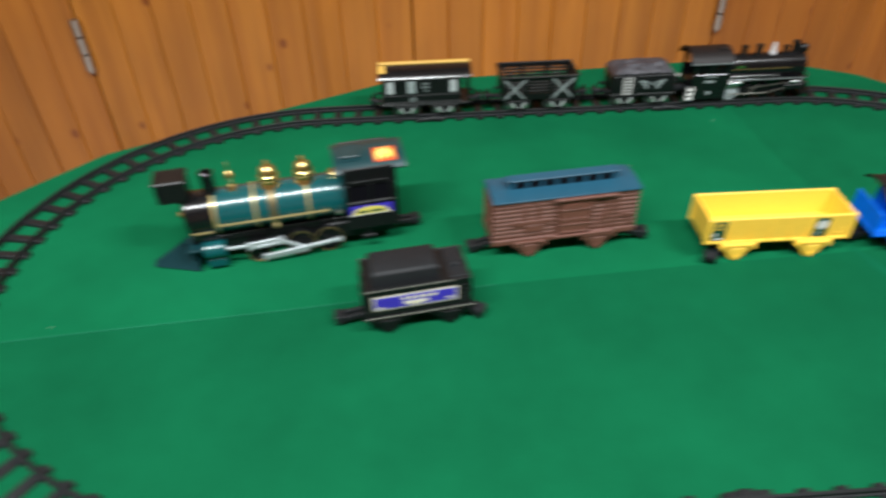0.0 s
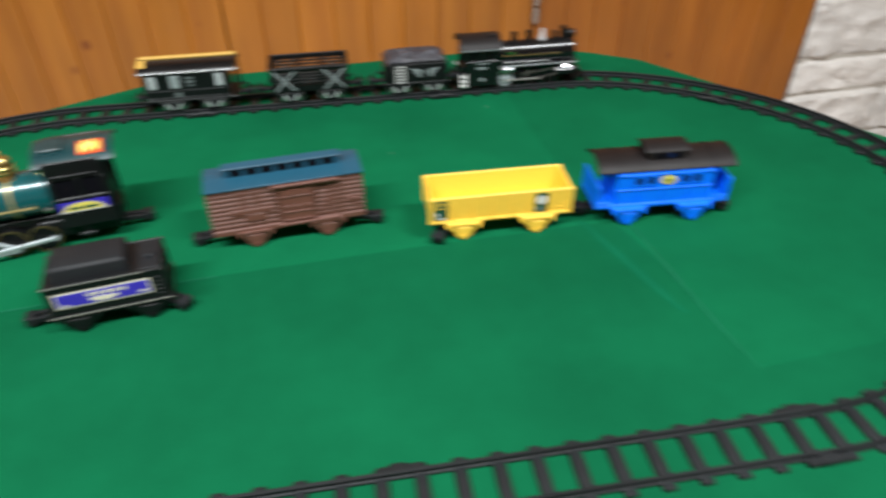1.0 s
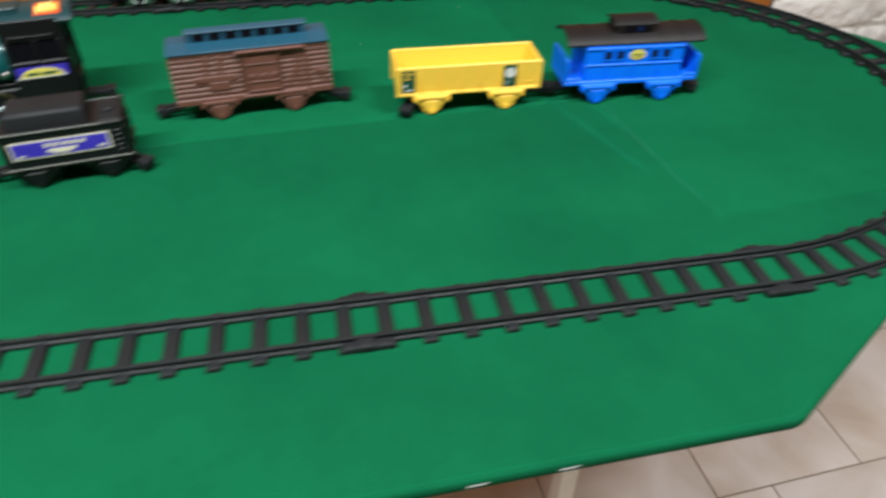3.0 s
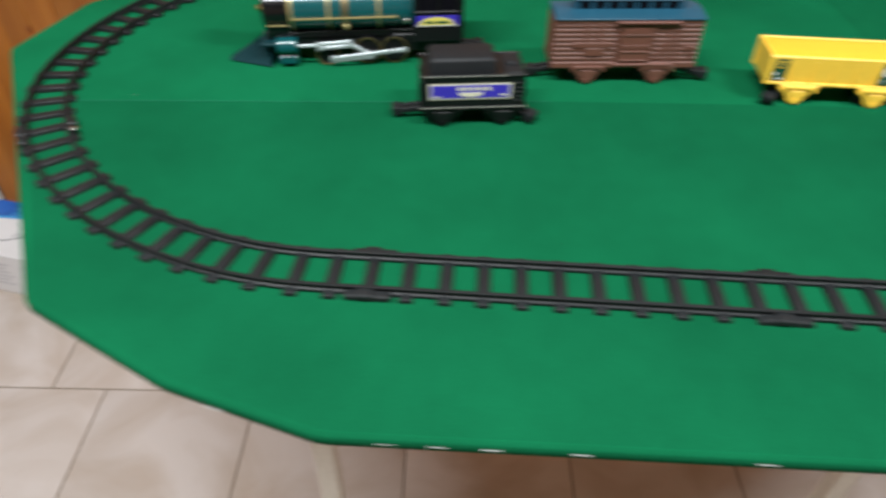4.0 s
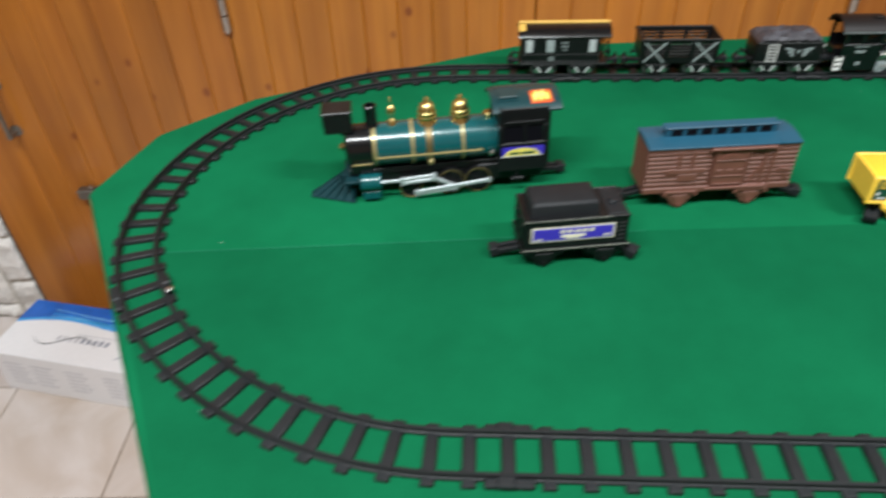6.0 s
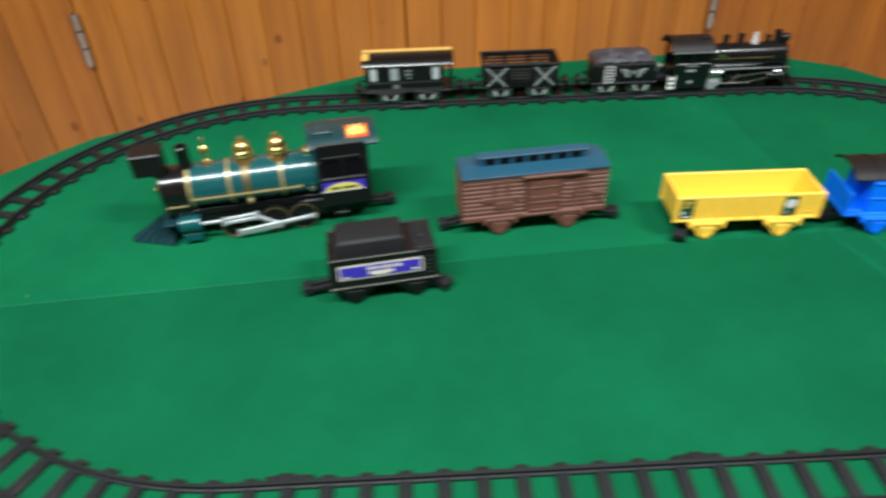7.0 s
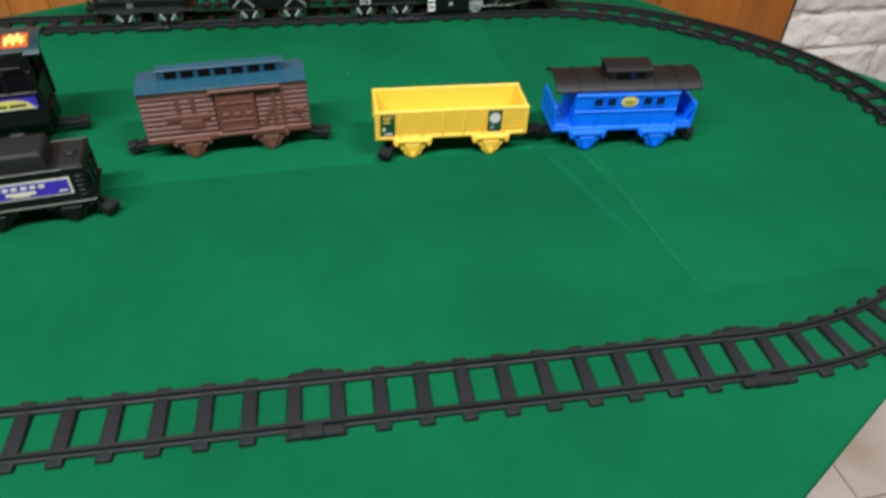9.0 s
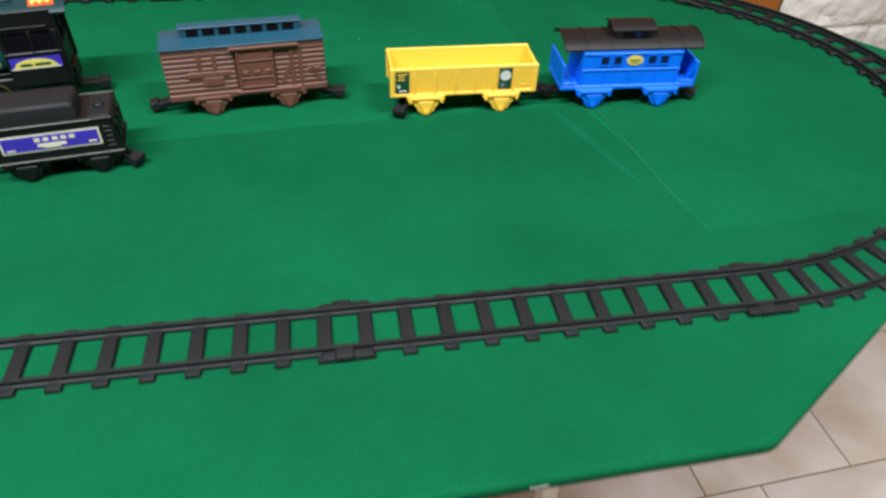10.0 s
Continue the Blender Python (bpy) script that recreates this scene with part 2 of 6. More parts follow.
BROWN = mat("red_brown_wagon_plastic", (0.150, 0.058, 0.041), 0.5, 0, 0.14, 260, 0.2, 0.0003)
BLUE_ROOF = mat("slate_blue_roof_plastic", (0.009, 0.070, 0.118), 0.50, 0, 0.12, 260, 0.12, 0.0002)
YELLOW = mat("yellow_wagon_plastic", (0.98, 0.615, 0.070), 0.42, 0, 0.06, 260, 0.08, 0.0001)
BLUE = mat("bright_blue_plastic", (0.002, 0.170, 0.93), 0.40, 0, 0.08, 260, 0.08, 0.0001, spec=0.3)
PANE = mat("dark_blue_glossy_pane", (0.006, 0.014, 0.060), 0.3, 0, 0.1, spec=0.2)
# near-black colour that stands in for the shade inside openings
RECESS_SHADE = mat("recess_shade", (0.004, 0.004, 0.006), 0.9, spec=0.05)
JOINT_SHADE = mat("dark_joint_shade", (0.045, 0.048, 0.040), 0.9, spec=0.1)
FINE_LINE = mat("dull_cream_line", (0.30, 0.30, 0.25), 0.5)
STICKER_BLUE = mat("violet_blue_sticker", (0.045, 0.030, 0.42), 0.4)
STICKER_CREAM = mat("cream_sticker", (0.70, 0.66, 0.50), 0.45)
STICKER_YELLOW = mat("yellow_sticker", (0.72, 0.62, 0.12), 0.45)
STICKER_GREEN = mat("dark_green_sticker", (0.006, 0.070, 0.040), 0.45)
STICKER_WHITE = mat("white_sticker", (0.72, 0.72, 0.70), 0.45)
STICKER_GREY = mat("pale_grey_sticker", (0.50, 0.54, 0.54), 0.45)
STICKER_RED = mat("red_sticker", (0.62, 0.09, 0.02), 0.4)
STICKER_ORANGE = mat("orange_sticker", (0.95, 0.36, 0.03), 0.4)
STICKER_FLAME = mat("bright_yellow_sticker", (0.98, 0.80, 0.22), 0.4)
WHEEL = mat("worn_grey_wheel_metal", (0.16, 0.165, 0.17), 0.45, 0.6, 0.3)
GREY_PRINT = mat("pale_grey_print", (0.30, 0.35, 0.35), 0.5)
ROOF_YELLOW = mat("yellow_roof_paint", (0.68, 0.42, 0.09), 0.45)
CARD = mat("brown_cardboard", (0.40, 0.25, 0.13), 0.85, 0, 0.12, 150, 0.2, 0.0004)
CARD_RED = mat("reddish_cardboard", (0.36, 0.19, 0.12), 0.85, 0, 0.12, 150, 0.2, 0.0004)
CARD_PEACH = mat("peach_cardboard", (0.58, 0.38, 0.26), 0.85, 0, 0.1, 150, 0.2, 0.0004)
WHITE_CARD = mat("white_printed_card", (0.83, 0.84, 0.87), 0.4, 0, 0.04, 100, 0.05, 0.0002)
BOX_BLUE = mat("blue_printed_card", (0.012, 0.13, 0.55), 0.35, 0, 0.3, 30, 0.05, 0.0002)
BOX_SKY = mat("light_blue_printed_card", (0.05, 0.36, 0.80), 0.35, 0, 0.1)
BOX_CYAN = mat("pale_cyan_printed_card", (0.25, 0.62, 0.90), 0.35, 0, 0.1)
GREY_BOARD = mat("blue_grey_board", (0.27, 0.31, 0.36), 0.55, 0, 0.1)
BEIGE_BOARD = mat("beige_board", (0.55, 0.36, 0.17), 0.6, 0, 0.06)
STEEL = mat("brushed_steel", (0.55, 0.54, 0.52), 0.3, 1.0, 0.15)
STEEL_DARK = mat("dull_grey_metal", (0.20, 0.19, 0.17), 0.4, 0.8, 0.15)
BEECH = mat("pale_beech_wood", (0.80, 0.68, 0.48), 0.5, 0, 0.1, 70, 0.15, 0.0004)
BOARD_DIM = mat("bounce_dimming_board", (0.20, 0.105, 0.05), 0.7, 0, 0.15)
LEG_PAINT = mat("cream_painted_wood", (0.82, 0.80, 0.73), 0.55, 0, 0.08)
TAPE = mat("pale_packing_tape", (0.72, 0.66, 0.56), 0.4, 0, 0.08)
FOIL = mat("crumpled_printed_plastic", (0.55, 0.63, 0.66), 0.28, 0.0, 0.5, 60, 0.6, 0.003)
LAMP_WHITE = mat("white_lamp_housing", (0.8, 0.8, 0.8), 0.5)


# ---- building helpers ----
def smooth(me, angle=35):
    me.polygons.foreach_set("use_smooth", [True] * len(me.polygons))
    me.set_sharp_from_angle(angle=radians(angle))


def part(name, bm, material, parent=None, label="", angle=35, location=(0, 0, 0), rz=0.0):
    """Links a bmesh as one mesh object under a thing or a part."""
    me = bpy.data.meshes.new(name)
    bmesh.ops.recalc_face_normals(bm, faces=bm.faces)
    bm.to_mesh(me)
    bm.free()
    smooth(me, angle)
    me.materials.append(material)
    ob = new(name, me)
    ob.matrix_basis = pose(*location, 0, 0, rz)
    ob.parent = parent
    if label:
        tagged(ob, label)
    return ob


def thing(name, m, label, category, group=""):
    ob = new(name)
    ob.empty_display_size = 0.02
    ob.matrix_basis = m
    return tagged(ob, label, category, group)


def merge(bm, other):
    me = bpy.data.meshes.new("merge_buffer")
    other.to_mesh(me)
    other.free()
    bm.from_mesh(me)
    bpy.data.meshes.remove(me)
    return bm


def box(bm, x0, x1, y0, y1, z0, z1, bevel=0.0, segments=1, m=None):
    """A box between two corners, its edges rounded by bevel."""
    b = bmesh.new()
    bmesh.ops.create_cube(b, size=1)
    for v in b.verts:
        v.co = Vector(((x0 + x1) / 2 + v.co.x * (x1 - x0), (y0 + y1) / 2 + v.co.y * (y1 - y0), (z0 + z1) / 2 + v.co.z * (z1 - z0)))
    if bevel:
        bmesh.ops.bevel(b, geom=list(b.edges), offset=bevel, segments=segments, affect="EDGES", profile=0.5)
    if m is not None:
        bmesh.ops.transform(b, matrix=m, verts=b.verts)
    return merge(bm, b)


def prism(bm, poly, a0, a1, axis="y", bevel=0.0, m=None):
    """A polygon pulled along an axis from a0 to a1: xz points for y, yz for x, xy for z."""
    b = bmesh.new()
    spot = {"y": lambda p, a: (p[0], a, p[1]), "x": lambda p, a: (a, p[0], p[1]), "z": lambda p, a: (p[0], p[1], a)}[axis]
    low = [b.verts.new(spot(p, a0)) for p in poly]
    high = [b.verts.new(spot(p, a1)) for p in poly]
    b.faces.new(low)
    b.faces.new(high[::-1])
    for i in range(len(poly)):
        j = (i + 1) % len(poly)
        b.faces.new((low[i], high[i], high[j], low[j]))
    bmesh.ops.recalc_face_normals(b, faces=b.faces)
    if bevel:
        bmesh.ops.bevel(b, geom=list(b.edges), offset=bevel, segments=1, affect="EDGES")
    if m is not None:
        bmesh.ops.transform(b, matrix=m, verts=b.verts)
    return merge(bm, b)


def lathe(bm, profile, m, seg=20, ring=False):
    """A turned shape: (radius, height) pairs round the local z of m."""
    b = bmesh.new()
    rings = []
    for r, h in profile:
        if r < 1e-6:
            rings.append([b.verts.new((0, 0, h))])
        else:
            rings.append([b.verts.new((r * math.cos(2 * math.pi * i / seg), r * math.sin(2 * math.pi * i / seg), h)) for i in range(seg)])
    for p, q in zip(rings, rings[1:]):
        for i in range(seg):
            j = (i + 1) % seg
            if len(p) == 1 and len(q) > 1:
                b.faces.new((p[0], q[j], q[i]))
            elif len(q) == 1 and len(p) > 1:
                b.faces.new((p[i], p[j], q[0]))
            elif len(p) > 1:
                b.faces.new((p[i], p[j], q[j], q[i]))
    if ring:
        for i in range(seg):
            j = (i + 1) % seg
            b.faces.new((rings[-1][i], rings[-1][j], rings[0][j], rings[0][i]))
    else:
        for end, flip in ((rings[0], True), (rings[-1], False)):
            if len(end) > 1:
                b.faces.new(end[::-1] if flip else end)
    bmesh.ops.transform(b, matrix=m, verts=b.verts)
    return merge(bm, b)


def rod(bm, p, q, r, seg=10):
    p, q = Vector(p), Vector(q)
    m = Matrix.Translation(p) @ (q - p).to_track_quat("Z", "Y").to_matrix().to_4x4()
    return lathe(bm, [(r, 0), (r, (q - p).length)], m, seg)


ALONG_X = pose(0, 0, 0, 0, 90, 0)
ALONG_Y = pose(0, 0, 0, -90, 0, 0)


def at(x, y, z, turn=None):
    return Matrix.Translation((x, y, z)) @ (turn if turn is not None else Matrix.Identity(4))


def disc_y(bm, x, z, r, y0, y1, seg=20):
    """A disc whose axis runs across the track."""
    return lathe(bm, [(r, y0), (r, y1)], Matrix.Translation((x, 0, z)) @ ALONG_Y, seg)


# ---- room ----
WALL_Y, ROOM = 1.447, (-2.0, 2.7, -1.9, 2.6)


def room():
    x0, x1, y0, top = ROOM
    floor = part("floor", box(bmesh.new(), x0, x1, y0, WALL_Y + 0.2, -0.05, -0.002), GROUT)
    tagged(floor, "cream and tan glazed tile floor with brown joints", "floor", kind="structure")
    part_ceiling = part("ceiling", box(bmesh.new(), x0, x1, y0, WALL_Y + 0.2, top, top + 0.1), PLASTER)
    tagged(part_ceiling, "plain white plastered ceiling", "ceiling", kind="structure")
    # unseen walls close the room; their brown is set to dim and warm bounced light
    for name, a in (("wall_west", (x0 - 0.12, x0, y0, WALL_Y + 0.2)), ("wall_east", (x1, x1 + 0.12, y0, WALL_Y + 0.2)), ("wall_south", (x0 - 0.12, x1 + 0.12, y0 - 0.12, y0))):
        w = part(name, box(bmesh.new(), *a, -0.05, top + 0.1), WALL_DIM)
        tagged(w, "plain unseen wall, brown to dim and warm bounced light", "wall", kind="structure")
    back = part("wall_north", box(bmesh.new(), x0 - 0.12, x1 + 0.12, WALL_Y + 0.06, WALL_Y + 0.2, -0.05, top + 0.1), MORTAR)
    tagged(back, "mortared wall behind the pine doors and stone", "wall", kind="structure")
    return floor, back


FLOOR, WALL_NORTH = room()


def doors():
    """Four pine cupboard doors side by side, each of tongued planks, with barrel hinges and a bow handle."""
    spans = ((-0.875, -0.2660), (-0.2640, 0.3040), (0.3060, 0.8800), (0.8820, 1.512))
    for i, (a, b) in enumerate(spans):
        backing = part("door_%d" % (i + 1), box(bmesh.new(), a, b, WALL_Y + 0.016, WALL_Y + 0.058, 0.03, 2.1), PINE_DARK)
        tagged(backing, "varnished orange pine cupboard door of vertical planks, closed", "door", "pine cupboard doors", "structure")
        edge = a
        wood = (PINE_LEFT, PINE, PINE, PINE_RIGHT)[i]
        if i == 0:
            edge = a + 0.122
            part("plank", box(bmesh.new(), -0.06095, 0.06095, 0, 0.014, 0.03, 2.1, 0.0022), wood, backing, location=(a + 0.061, WALL_Y, 0))
        count = round((b - edge) / 0.062)
        w = (b - edge) / count
        for k in range(count):
            bm = box(bmesh.new(), -w / 2 + 0.00005, w / 2 - 0.00005, 0, 0.014, 0.03, 2.1, 0.0022)
            part("plank", bm, wood, backing, location=(edge + w * (k + 0.5), WALL_Y, 0))
        if i in (1, 2):
            x = -0.265 if i == 1 else 0.881
            for z in (0.727, 1.75):
                bm = bmesh.new()
                for j in range(3):
                    lathe(bm, [(0.0065, 0.001), (0.0078, 0.002), (0.0078, 0.029), (0.0065, 0.030)], at(x, WALL_Y - 0.007, z + 0.031 * j), 14)
                lathe(bm, [(0.004, -0.004), (0.005, -0.001), (0.005, 0.001)], at(x, WALL_Y - 0.006, z), 12)
                part("hinge", bm, STEEL, backing, "bright steel barrel hinge")
        if i == 0:
            bm = bmesh.new()
            x = -0.748
            rod(bm, (x, WALL_Y - 0.028, 0.530), (x, WALL_Y - 0.028, 0.640), 0.005, 12)
            for z in (0.535, 0.635):
                rod(bm, (x, WALL_Y + 0.004, z), (x, WALL_Y - 0.03, z), 0.006, 12)
                lathe(bm, [(0.012, 0), (0.012, 0.003), (0.008, 0.005)], at(x, WALL_Y, z, pose(0, 0, 0, 90)), 14)
            part("handle", bm, STEEL_DARK, backing, "dark metal bow handle")
    # dark strips stand in for the shadow in the joints beside the stone
    for x in (-0.8795, 1.5165):
        gap = part("trim", box(bmesh.new(), x - 0.0042, x + 0.0042, WALL_Y + 0.006, WALL_Y + 0.058, 0.0, 2.1), JOINT_SHADE)
        tagged(gap, "dark narrow strip painted as the shadow between pine door and stone", "trim", kind="structure")
    lintel = part("trim", box(bmesh.new(), -0.875, 1.512, WALL_Y + 0.004, WALL_Y + 0.06, 2.104, 2.2, 0.003), PINE)
    tagged(lintel, "varnished pine rail above the doors", "trim", kind="structure")
    plinth = part("baseboard", box(bmesh.new(), -0.875, 1.512, WALL_Y + 0.010, WALL_Y + 0.06, 0.0, 0.028, 0.002), PINE_DARK)
    tagged(plinth, "dark pine plinth under the doors", "baseboard", kind="structure")


doors()


# ---- table ----
TOP = 0.800
TABLE = [(-0.236, 0.792), (-0.051, 0.434), (0.058, 0.372), (0.155, 0.338), (0.671, 0.319), (1.088, 0.548), (1.126, 0.725), (0.906, 1.066), (0.840, 1.112), (0.735, 1.149), (0.240, 1.150), (-0.107, 1.004), (-0.203, 0.914)]


def rounded(poly, r, seg=5):
    """The outline with its corners rounded."""
    out = []
    n = len(poly)
    for i in range(n):
        p, a, b = Vector(poly[i]), Vector(poly[i - 1]), Vector(poly[(i + 1) % n])
        d0, d1 = (a - p).normalized(), (b - p).normalized()
        k = min(r, (a - p).length * 0.4, (b - p).length * 0.4)
        for j in range(seg + 1):
            t = j / seg
            out.append(p + d0 * k * (1 - t) ** 2 + d1 * k * t ** 2)
    return out


def grown(poly, d):
    """The outline pushed outwards by d, corner by corner."""
    c = sum(poly, Vector((0, 0))) / len(poly)
    return [p + (p - c).normalized() * d for p in poly]


def table():
    t = thing("train_table", pose(0, 0, 0), "long many-sided table on cream painted legs under green felt", "table")
    edge = rounded([Vector(p) for p in TABLE], 0.007)
    # board hidden by the felt; its brown is chosen to dim bounce underneath
    part("tabletop", prism(bmesh.new(), [tuple(p) for p in grown(edge, -0.005)], TOP - 0.0100, TOP - 0.0015, "z"), BOARD_DIM, t, "thin unseen top, brown to dim bounced light below")
    for x, y in ((0.112, 0.485), (0.660, 0.520), (0.112, 0.96), (0.70, 0.96)):
        part("leg", prism(bmesh.new(), [(-0.010, -0.010), (0.010, -0.010), (0.010, 0.010), (-0.010, 0.010)], 0, TOP - 0.0102, "z", 0.002), LEG_PAINT, t, location=(x, y, 0))
    part("apron", box(bmesh.new(), 0.123, 0.689, 0.950, 0.970, TOP - 0.065, TOP - 0.0102, 0.001), LEG_PAINT, t)
    return t


def felt():
    """The cloth: flat on the board, rolled over its edge and tacked under it."""
    edge = rounded([Vector(p) for p in TABLE], 0.007, 6)
    n = len(edge)
    bm = bmesh.new()
    rings = []
    for d, z in ((-0.004, 0.0), (-0.0014, -0.0005), (-0.0003, -0.0018), (0.0, -0.004), (0.0, -0.0075), (-0.003, -0.0102), (-0.010, -0.0106)):
        ring = []
        for i, p in enumerate(grown(edge, d)):
            w = noise.noise((p.x * 14, p.y * 14, 0)) * (0.0016 if z < -0.003 else 0.0)
            out = (p - Vector((0.45, 0.73))).normalized() * w * 0.5
            ring.append(bm.verts.new((p.x + out.x, p.y + out.y, TOP + z + w)))
        rings.append(ring)
    for a, b in zip(rings, rings[1:]):
        for i in range(n):
            j = (i + 1) % n
            bm.faces.new((a[i], a[j], b[j], b[i]))
    bm.faces.new(rings[0])
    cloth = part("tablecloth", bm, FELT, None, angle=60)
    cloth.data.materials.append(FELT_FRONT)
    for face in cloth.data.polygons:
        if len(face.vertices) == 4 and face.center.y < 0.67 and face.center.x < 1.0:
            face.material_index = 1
    tagged(cloth, "bright green felt cloth tacked tightly over the table top", "tablecloth")
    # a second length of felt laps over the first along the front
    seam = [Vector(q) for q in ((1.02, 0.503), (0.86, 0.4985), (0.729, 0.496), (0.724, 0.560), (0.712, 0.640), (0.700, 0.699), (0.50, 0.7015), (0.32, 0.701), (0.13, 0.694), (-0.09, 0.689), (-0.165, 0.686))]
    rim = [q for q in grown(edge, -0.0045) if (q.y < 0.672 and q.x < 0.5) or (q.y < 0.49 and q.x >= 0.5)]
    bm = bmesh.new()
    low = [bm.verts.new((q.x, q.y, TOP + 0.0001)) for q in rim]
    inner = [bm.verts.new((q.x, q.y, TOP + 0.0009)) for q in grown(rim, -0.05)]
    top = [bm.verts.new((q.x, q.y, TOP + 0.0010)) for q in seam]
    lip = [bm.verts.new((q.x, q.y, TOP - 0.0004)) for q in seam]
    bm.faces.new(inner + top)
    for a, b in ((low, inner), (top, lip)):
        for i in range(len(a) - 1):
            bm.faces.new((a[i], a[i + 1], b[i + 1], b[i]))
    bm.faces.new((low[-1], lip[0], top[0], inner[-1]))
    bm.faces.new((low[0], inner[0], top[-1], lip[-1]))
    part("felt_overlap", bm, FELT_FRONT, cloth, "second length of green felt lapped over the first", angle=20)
    # a third length on the right, its nap lying the other way
    ring = grown(edge, -0.006)
    far = [q for q in ring if q.x > 0.690 and q.y > 0.720]
    near = [q for q in ring if q.x > 1.0 and 0.510 < q.y <= 0.720]
    order = sorted(near + far, key=lambda q: math.atan2(q.y - 0.73, q.x - 0.70))
    poly = [Vector(q) for q in ((0.716, 0.66), (0.722, 0.56), (0.7295, 0.498), (0.86, 0.5000), (1.02, 0.5045))] + order + [Vector((0.684, order[-1].y)), Vector((0.683, 0.86)), Vector((0.690, 0.74))]
    bm = bmesh.new()
    bm.faces.new([bm.verts.new((q.x, q.y, TOP + 0.0003)) for q in poly])
    part("felt_overlap", bm, FELT_RIGHT, cloth, "third length of green felt, a shade darker", angle=20)
    # edge of the lapped seam: the light it catches is painted as paler felt
    bm = bmesh.new()
    for k, q in enumerate(seam[7:]):
        row = [bm.verts.new((q.x, q.y - 0.0008, TOP + 0.0013)), bm.verts.new((q.x, q.y + 0.0004, TOP + 0.0013)), bm.verts.new((q.x, q.y + 0.0006, TOP + 0.0002))]
        if k:
            for j in (0, 1):
                bm.faces.new((last[j], last[j + 1], row[j + 1], row[j]))
        last = row
    part("seam_edge", bm, FELT_CATCHLIGHT, cloth, "cut edge of the lapped felt, painted pale as caught light")
    # soft folds pressed into the felt: thin ridge has a painted highlight, broad one is worn
    thin = ((0.714, 0.685), (0.718, 0.62), (0.722, 0.55), (0.7285, 0.494))
    broad = ((0.668, 0.705), (0.675, 0.675), (0.683, 0.645), (0.690, 0.615), (0.697, 0.588), (0.705, 0.562))
    for pts, width, rise, matl in ((thin, 0.0011, 0.0008, FELT_CATCHLIGHT), (broad, 0.0110, 0.0002, FELT_FAINT), (broad, 0.0055, 0.0005, FELT_PALE)):
        bm = bmesh.new()
        for k, (x, y) in enumerate(pts):
            h, w = (rise, width) if 0 < k < len(pts) - 1 else (0.0002, width * 0.4)
            row = [bm.verts.new((x - w, y, TOP + 0.0006)), bm.verts.new((x, y, TOP + 0.0011 + h)), bm.verts.new((x + w, y, TOP + 0.0006))]
            if k:
                for j in (0, 1):
                    bm.faces.new((last[j], last[j + 1], row[j + 1], row[j]))
            last = row
        part("fold", bm, matl, cloth, "pale fold in the felt, part wear, part painted highlight")
    # tacks along the rolled hem
    for x, y, turn in ((0.093, 0.3585, -19), (0.193, 0.3375, -2), (0.222, 0.3363, -2), (0.252, 0.3350, -2), (0.301, 0.3332, -2), (0.401, 0.3295, -2), (0.483, 0.3264, -2), (0.533, 0.3245, -2)):
        bm = box(bmesh.new(), -0.0055, 0.0055, -0.00035, 0.00035, -0.00035, 0.00035, 0.0001, 1, pose(0, 0, 0, 40))
        part("staple", bm, STAPLE, cloth, "bright flat staple", location=(x, y - 0.0004, TOP - 0.0048), rz=turn)


table()
felt()


# ---- track ----
GAUGE = 0.033


def walk_line(pts, step, first=0.0):
    """Points, tangents and run lengths at even steps along the closed line."""
    out, acc, nxt = [], 0.0, first
    total = sum((pts[(i + 1) % len(pts)] - pts[i]).length for i in range(len(pts)))
    step = total / round(total / step)
    for i in range(len(pts)):
        p, q = pts[i], pts[(i + 1) % len(pts)]
        d = (q - p).length
        while d > 1e-9 and nxt <= acc + d and len(out) < round(total / step):
            u = (nxt - acc) / d
            out.append((p + (q - p) * u, (q - p).normalized(), nxt))
            nxt += step
        acc += d
    return out


def oval(n=720):
    """The centre line of the laid track: two nearly parallel straights joined by hand-bent curves."""
    pts = []

    def corner(cx, cy, rx, ry, a0, a1, power=2.0):
        for i in range(n // 4):
            a = radians(a0 + (a1 - a0) * i / (n // 4))
            c, s = math.cos(a), math.sin(a)
            k = (abs(c) ** power + abs(s) ** power) ** (-1 / power)
            pts.append(Vector((cx + rx * c * k, cy + ry * s * k)))

    corner(0.146, 0.747, 0.302, 0.283, 180, 270, 1.85)
    corner(0.747, 0.729, 0.302, 0.299, 270, 360, 2.1)
    corner(0.747, 0.729, 0.302, 0.289, 0, 90, 1.79)
    corner(0.146, 0.747, 0.302, 0.306, 90, 180, 2.06)
    even = [q[0].copy() for q in walk_line(pts, 0.006)]
    k = len(even)
    return [sum((even[(i + j) % k] for j in range(-4, 5)), Vector((0, 0))) / 9 for i in range(k)]


LINE = oval()


